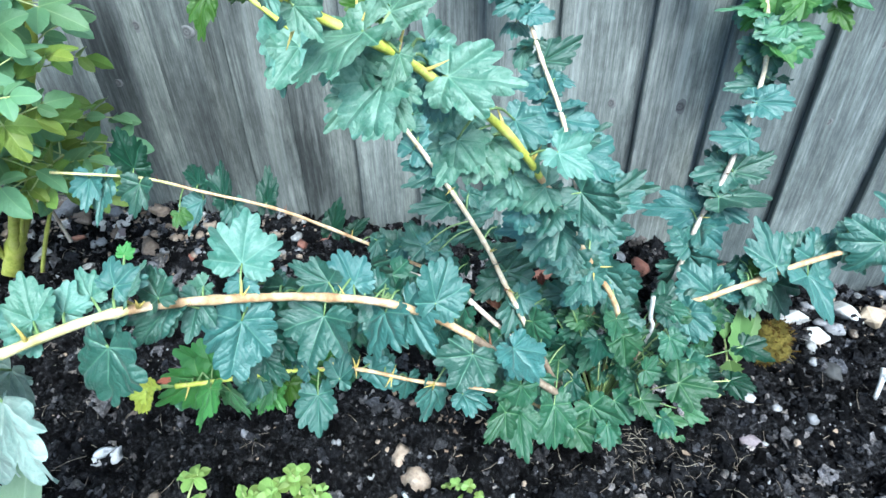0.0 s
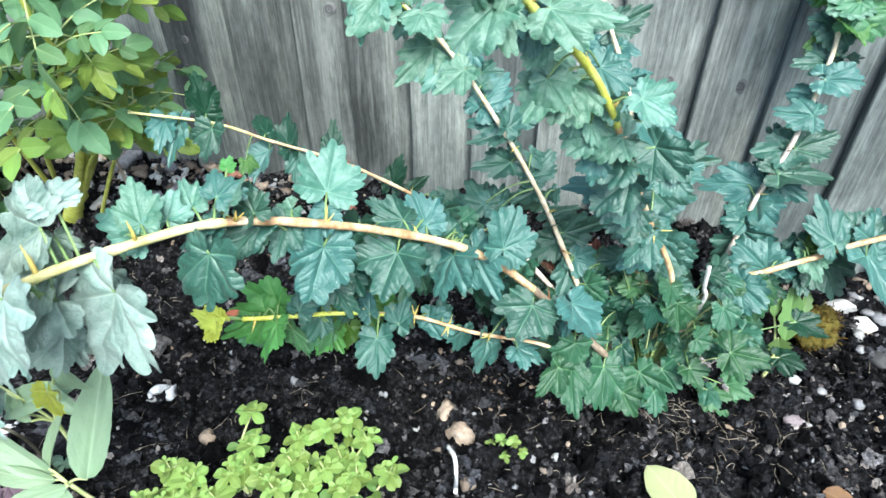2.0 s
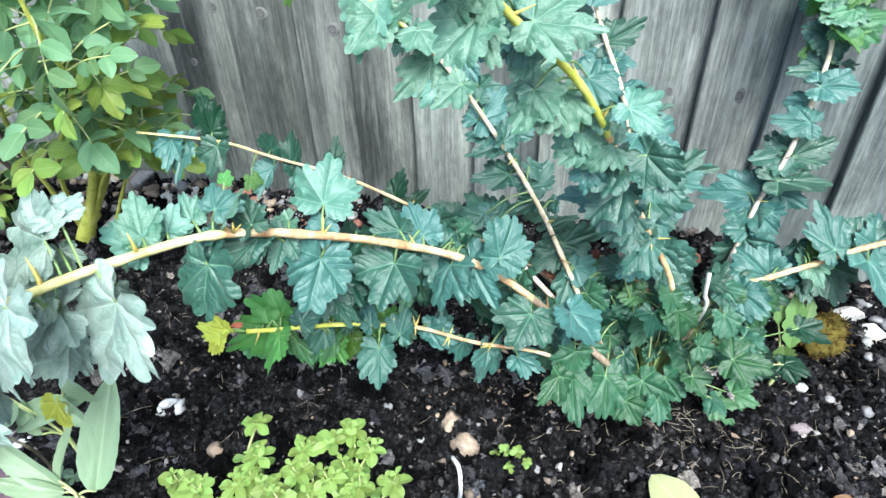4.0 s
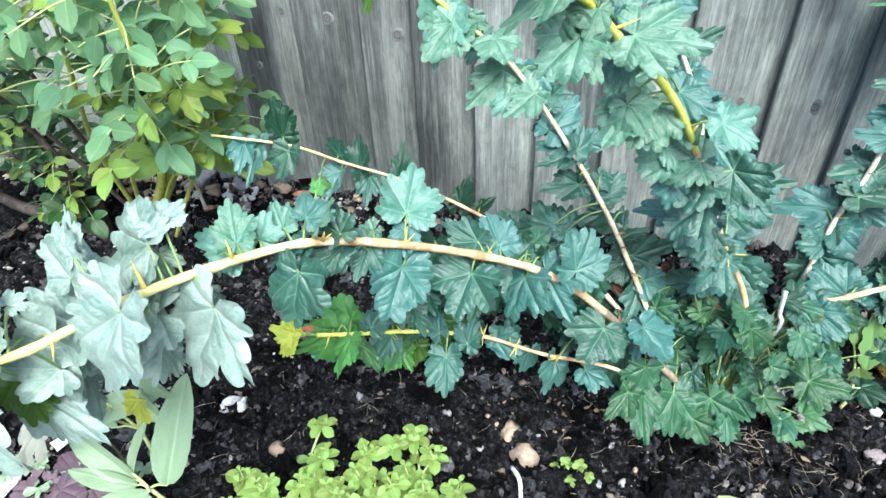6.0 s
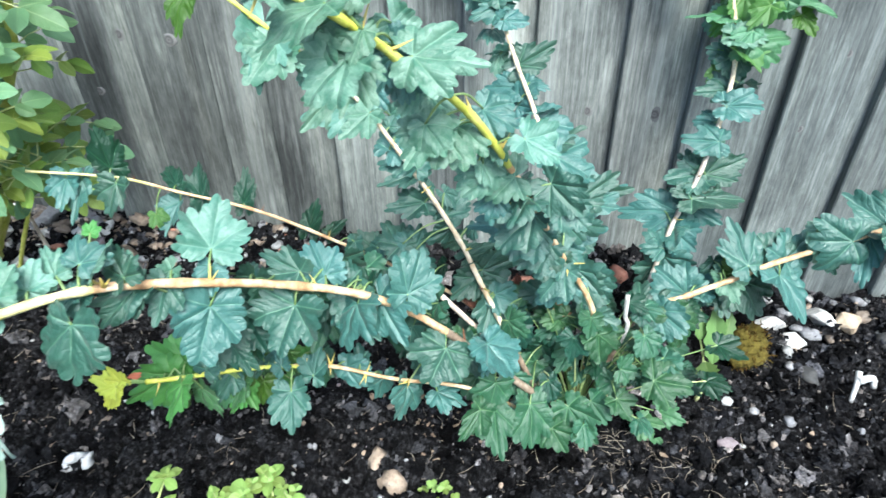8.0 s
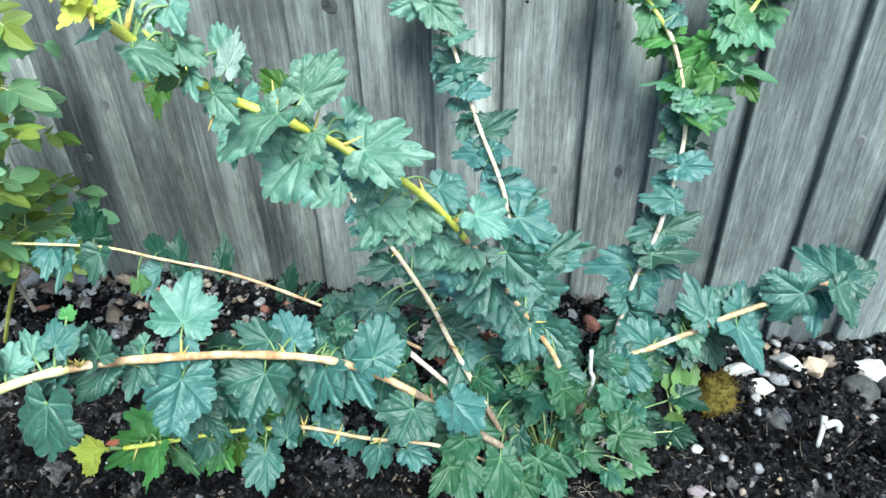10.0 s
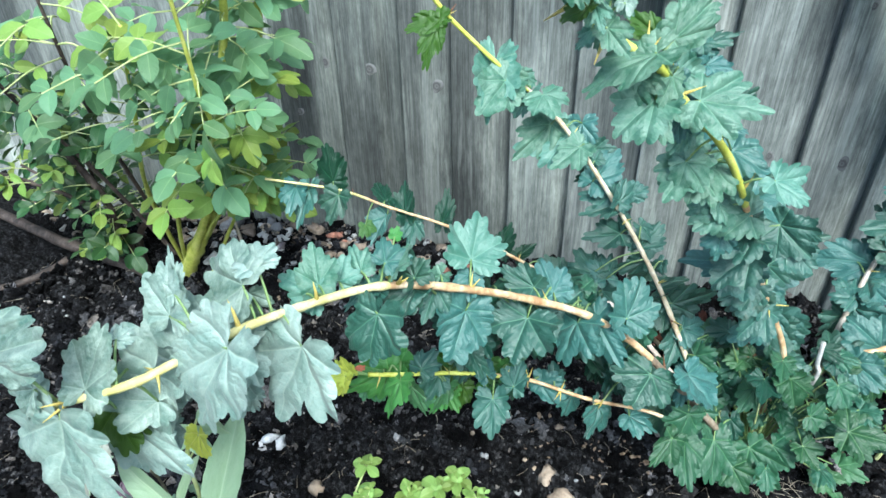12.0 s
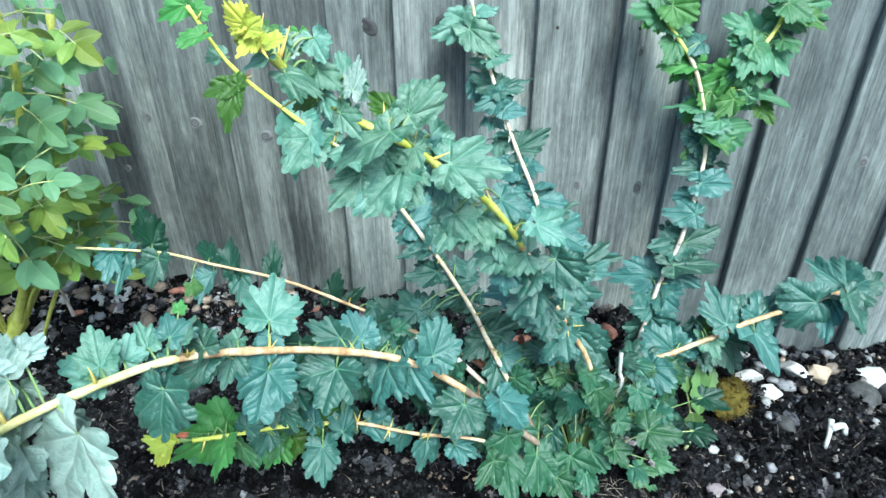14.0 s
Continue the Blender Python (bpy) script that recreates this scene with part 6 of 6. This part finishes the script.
# white forked plastic scrap
v, f = tube(spline([on_soil(0.915, 0.715, 0.004), on_soil(0.925, 0.735, 0.022), on_soil(0.93, 0.75, 0.038)], 4), 0.003, 0.0045, 8)
v2, f2 = tube(spline([on_soil(0.927, 0.738, 0.03), on_soil(0.945, 0.742, 0.03), on_soil(0.95, 0.738, 0.022)], 4), 0.0055, 0.004, 8)
b0 = len(v)
scrap_mat = stone_material("dull_white", (0.55, 0.55, 0.54), (0.4, 0.4, 0.39), (0.66, 0.66, 0.65), 0.5)
tagged(new("plastic_scrap", mesh_of("plastic_scrap", v + v2, f + [tuple(b0 + k for k in q) for q in f2], scrap_mat)), "white forked scrap lying on the soil", "scrap")

# ---- fence ----
fence = thing("fence", (0.3, 0.97, 0.0), "weathered grey wooden fence of upright overlapping boards", "fence", kind="structure")
EDGES = [-0.295, -0.172, -0.055, 0.033, 0.133, 0.236, 0.345, 0.448, 0.572, 0.67, 0.802, 0.917]
while EDGES[0] > -4:
    EDGES.insert(0, EDGES[0] - 0.112)
while EDGES[-1] < 4:
    EDGES.append(EDGES[-1] + 0.112)
fr = random.Random(9)
for a, b in zip(EDGES, EDGES[1:]):
    # feather-edged: thick on one side, lapping over the thin side of the next
    lean = fr.uniform(-0.004, 0.004)
    x0, x1 = a, b + 0.012
    n = 12
    verts, faces = [], []
    top = 1.5 + fr.uniform(-0.008, 0.008)
    for i in range(n + 1):
        z = -0.12 + (top + 0.12) * i / n
        wob = 0.0015 * noise.noise(Vector((a * 7, z * 3, 2)))
        sh = lean * (z / 1.5)
        y0, y1 = 0.956 + wob, 0.9755 + wob
        c = 0.002
        verts += [(x0 + sh + wob, y0 + c, z), (x0 + sh + c + wob, y0, z), (x1 + sh, y1, z), (x1 + sh, y1 + 0.005, z), (x0 + sh + wob, y0 + 0.0175, z)]
    for i in range(n):
        for k in range(5):
            p, q = i * 5 + k, i * 5 + (k + 1) % 5
            faces.append((p, q, q + 5, p + 5))
    faces += [tuple(range(5))[::-1], tuple(n * 5 + k for k in range(5))]
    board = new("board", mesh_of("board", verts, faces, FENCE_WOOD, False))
    # board tone by x: dark from -0.3 to 0.2, palest to 0.6, bluer beyond
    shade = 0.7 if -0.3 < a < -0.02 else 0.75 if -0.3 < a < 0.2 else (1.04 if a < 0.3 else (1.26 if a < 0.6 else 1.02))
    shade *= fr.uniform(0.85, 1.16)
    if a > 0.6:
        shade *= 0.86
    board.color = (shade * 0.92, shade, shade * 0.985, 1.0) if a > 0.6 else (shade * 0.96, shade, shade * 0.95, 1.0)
    child(board, fence)


def knot_material(name, dark):
    m, n, l, b = material(name, 0.9, 0.08)
    tc = n.new("ShaderNodeTexCoord")
    ln = n.new("ShaderNodeVectorMath")
    ln.operation = 'LENGTH'
    l.new(tc.outputs["Object"], ln.inputs[0])
    w = noise_at(n, l, tc.outputs["Object"], 300, 3)
    d = math_node(n, l, 'ADD', math_node(n, l, 'MULTIPLY', ln.outputs["Value"], 60.0), math_node(n, l, 'MULTIPLY', w, 0.25))
    l.new(ramp(n, l, d, [(p, (c * dark, c * dark, c * dark)) for p, c in ((0.12, 0.045), (0.26, 0.15), (0.42, 0.08), (0.6, 0.17), (0.95, 0.16))]), b.inputs["Base Color"])
    bump(n, l, b, w, 0.5, 0.002)
    return m


KNOT, SCAR = knot_material("board_knot", 1.0), knot_material("board_scar", 0.4)
boards = list(fence.children)
for x, z, s in ((0.628, 0.30, 1.0), (0.53, 0.30, 0.8), (-0.114, 0.387, 1.1), (0.005, 0.366, 1.1), (-0.2, 0.392, 0.9), (0.60, 0.52, 0.7), (0.72, 0.34, 0.7), (0.86, 0.4, 0.8), (0.83, 0.29, 0.7), (-0.26, 0.3, 0.8), (0.96, 0.36, 0.8), (0.69, 0.47, 0.7), (0.187, 0.552, 1.5), (0.303, 0.553, 1.3)):
    k = max(i for i, e in enumerate(EDGES[:-1]) if e <= x)
    f0 = (x - EDGES[k]) / (EDGES[k + 1] + 0.016 - EDGES[k])
    v, f = [], []
    for ring, (rr, h) in enumerate(((0.0, 0.0002), (0.003, 0.0006), (0.0055, 0.0003), (0.0075, 0.0004), (0.0095, -0.001))):
        for q in range(14):
            a = 2 * math.pi * q / 14
            wob = 1 + 0.15 * math.sin(2 * a + x * 40) + 0.1 * math.sin(3 * a + x * 90)
            v.append((rr * math.cos(a) * wob, -h, rr * 1.25 * math.sin(a) * wob))
    for ring in range(4):
        for q in range(14):
            p0, p1 = ring * 14 + q, ring * 14 + (q + 1) % 14
            f.append((p0, p1, p1 + 14, p0 + 14))
    kn = child(new("knot", mesh_of("knot", v, f, SCAR if s > 1.2 else KNOT)), boards[k])
    kn.matrix_world = Matrix.Translation((x, 0.9563 + 0.0193 * f0 - 0.0003, z)) @ Matrix.Rotation(0.5 * math.sin(x * 77), 4, 'Y') @ Matrix.Diagonal((s * (1.7 if s > 1.2 else 1), 1, s * (0.75 if s > 1.2 else 1), 1))

# nail heads, rusted dark, where the boards meet the rail
NAIL = stone_material("rusted_nail", (0.035, 0.03, 0.03), (0.015, 0.013, 0.013), (0.07, 0.055, 0.05), 0.6)
for x, z in ((0.478, 0.553), (0.595, 0.554)):
    k = max(i for i, e in enumerate(EDGES[:-1]) if e <= x)
    v, f = tube([Vector((0, -0.0014, 0)), Vector((0, 0.004, 0))], 0.0026, 0.0026, 10)
    nail = child(new("nail", mesh_of("nail", v, f, NAIL)), boards[k])
    nail.matrix_world = Matrix.Translation((x, 0.956 + 0.0193 * (x - EDGES[k]) / (EDGES[k + 1] + 0.016 - EDGES[k]), z))

for z in (0.35, 1.15):
    bm = bmesh.new()
    bmesh.ops.create_cube(bm, size=1, matrix=Matrix.Translation((0, 1.02, z)) @ Matrix.Diagonal((8.6, 0.05, 0.08, 1)))
    bmesh.ops.bevel(bm, geom=bm.edges[:], offset=0.004, segments=1, affect='EDGES')
    me = bpy.data.meshes.new("rail")
    bm.to_mesh(me)
    me.materials.append(FENCE_WOOD)
    child(new("rail", me), fence)
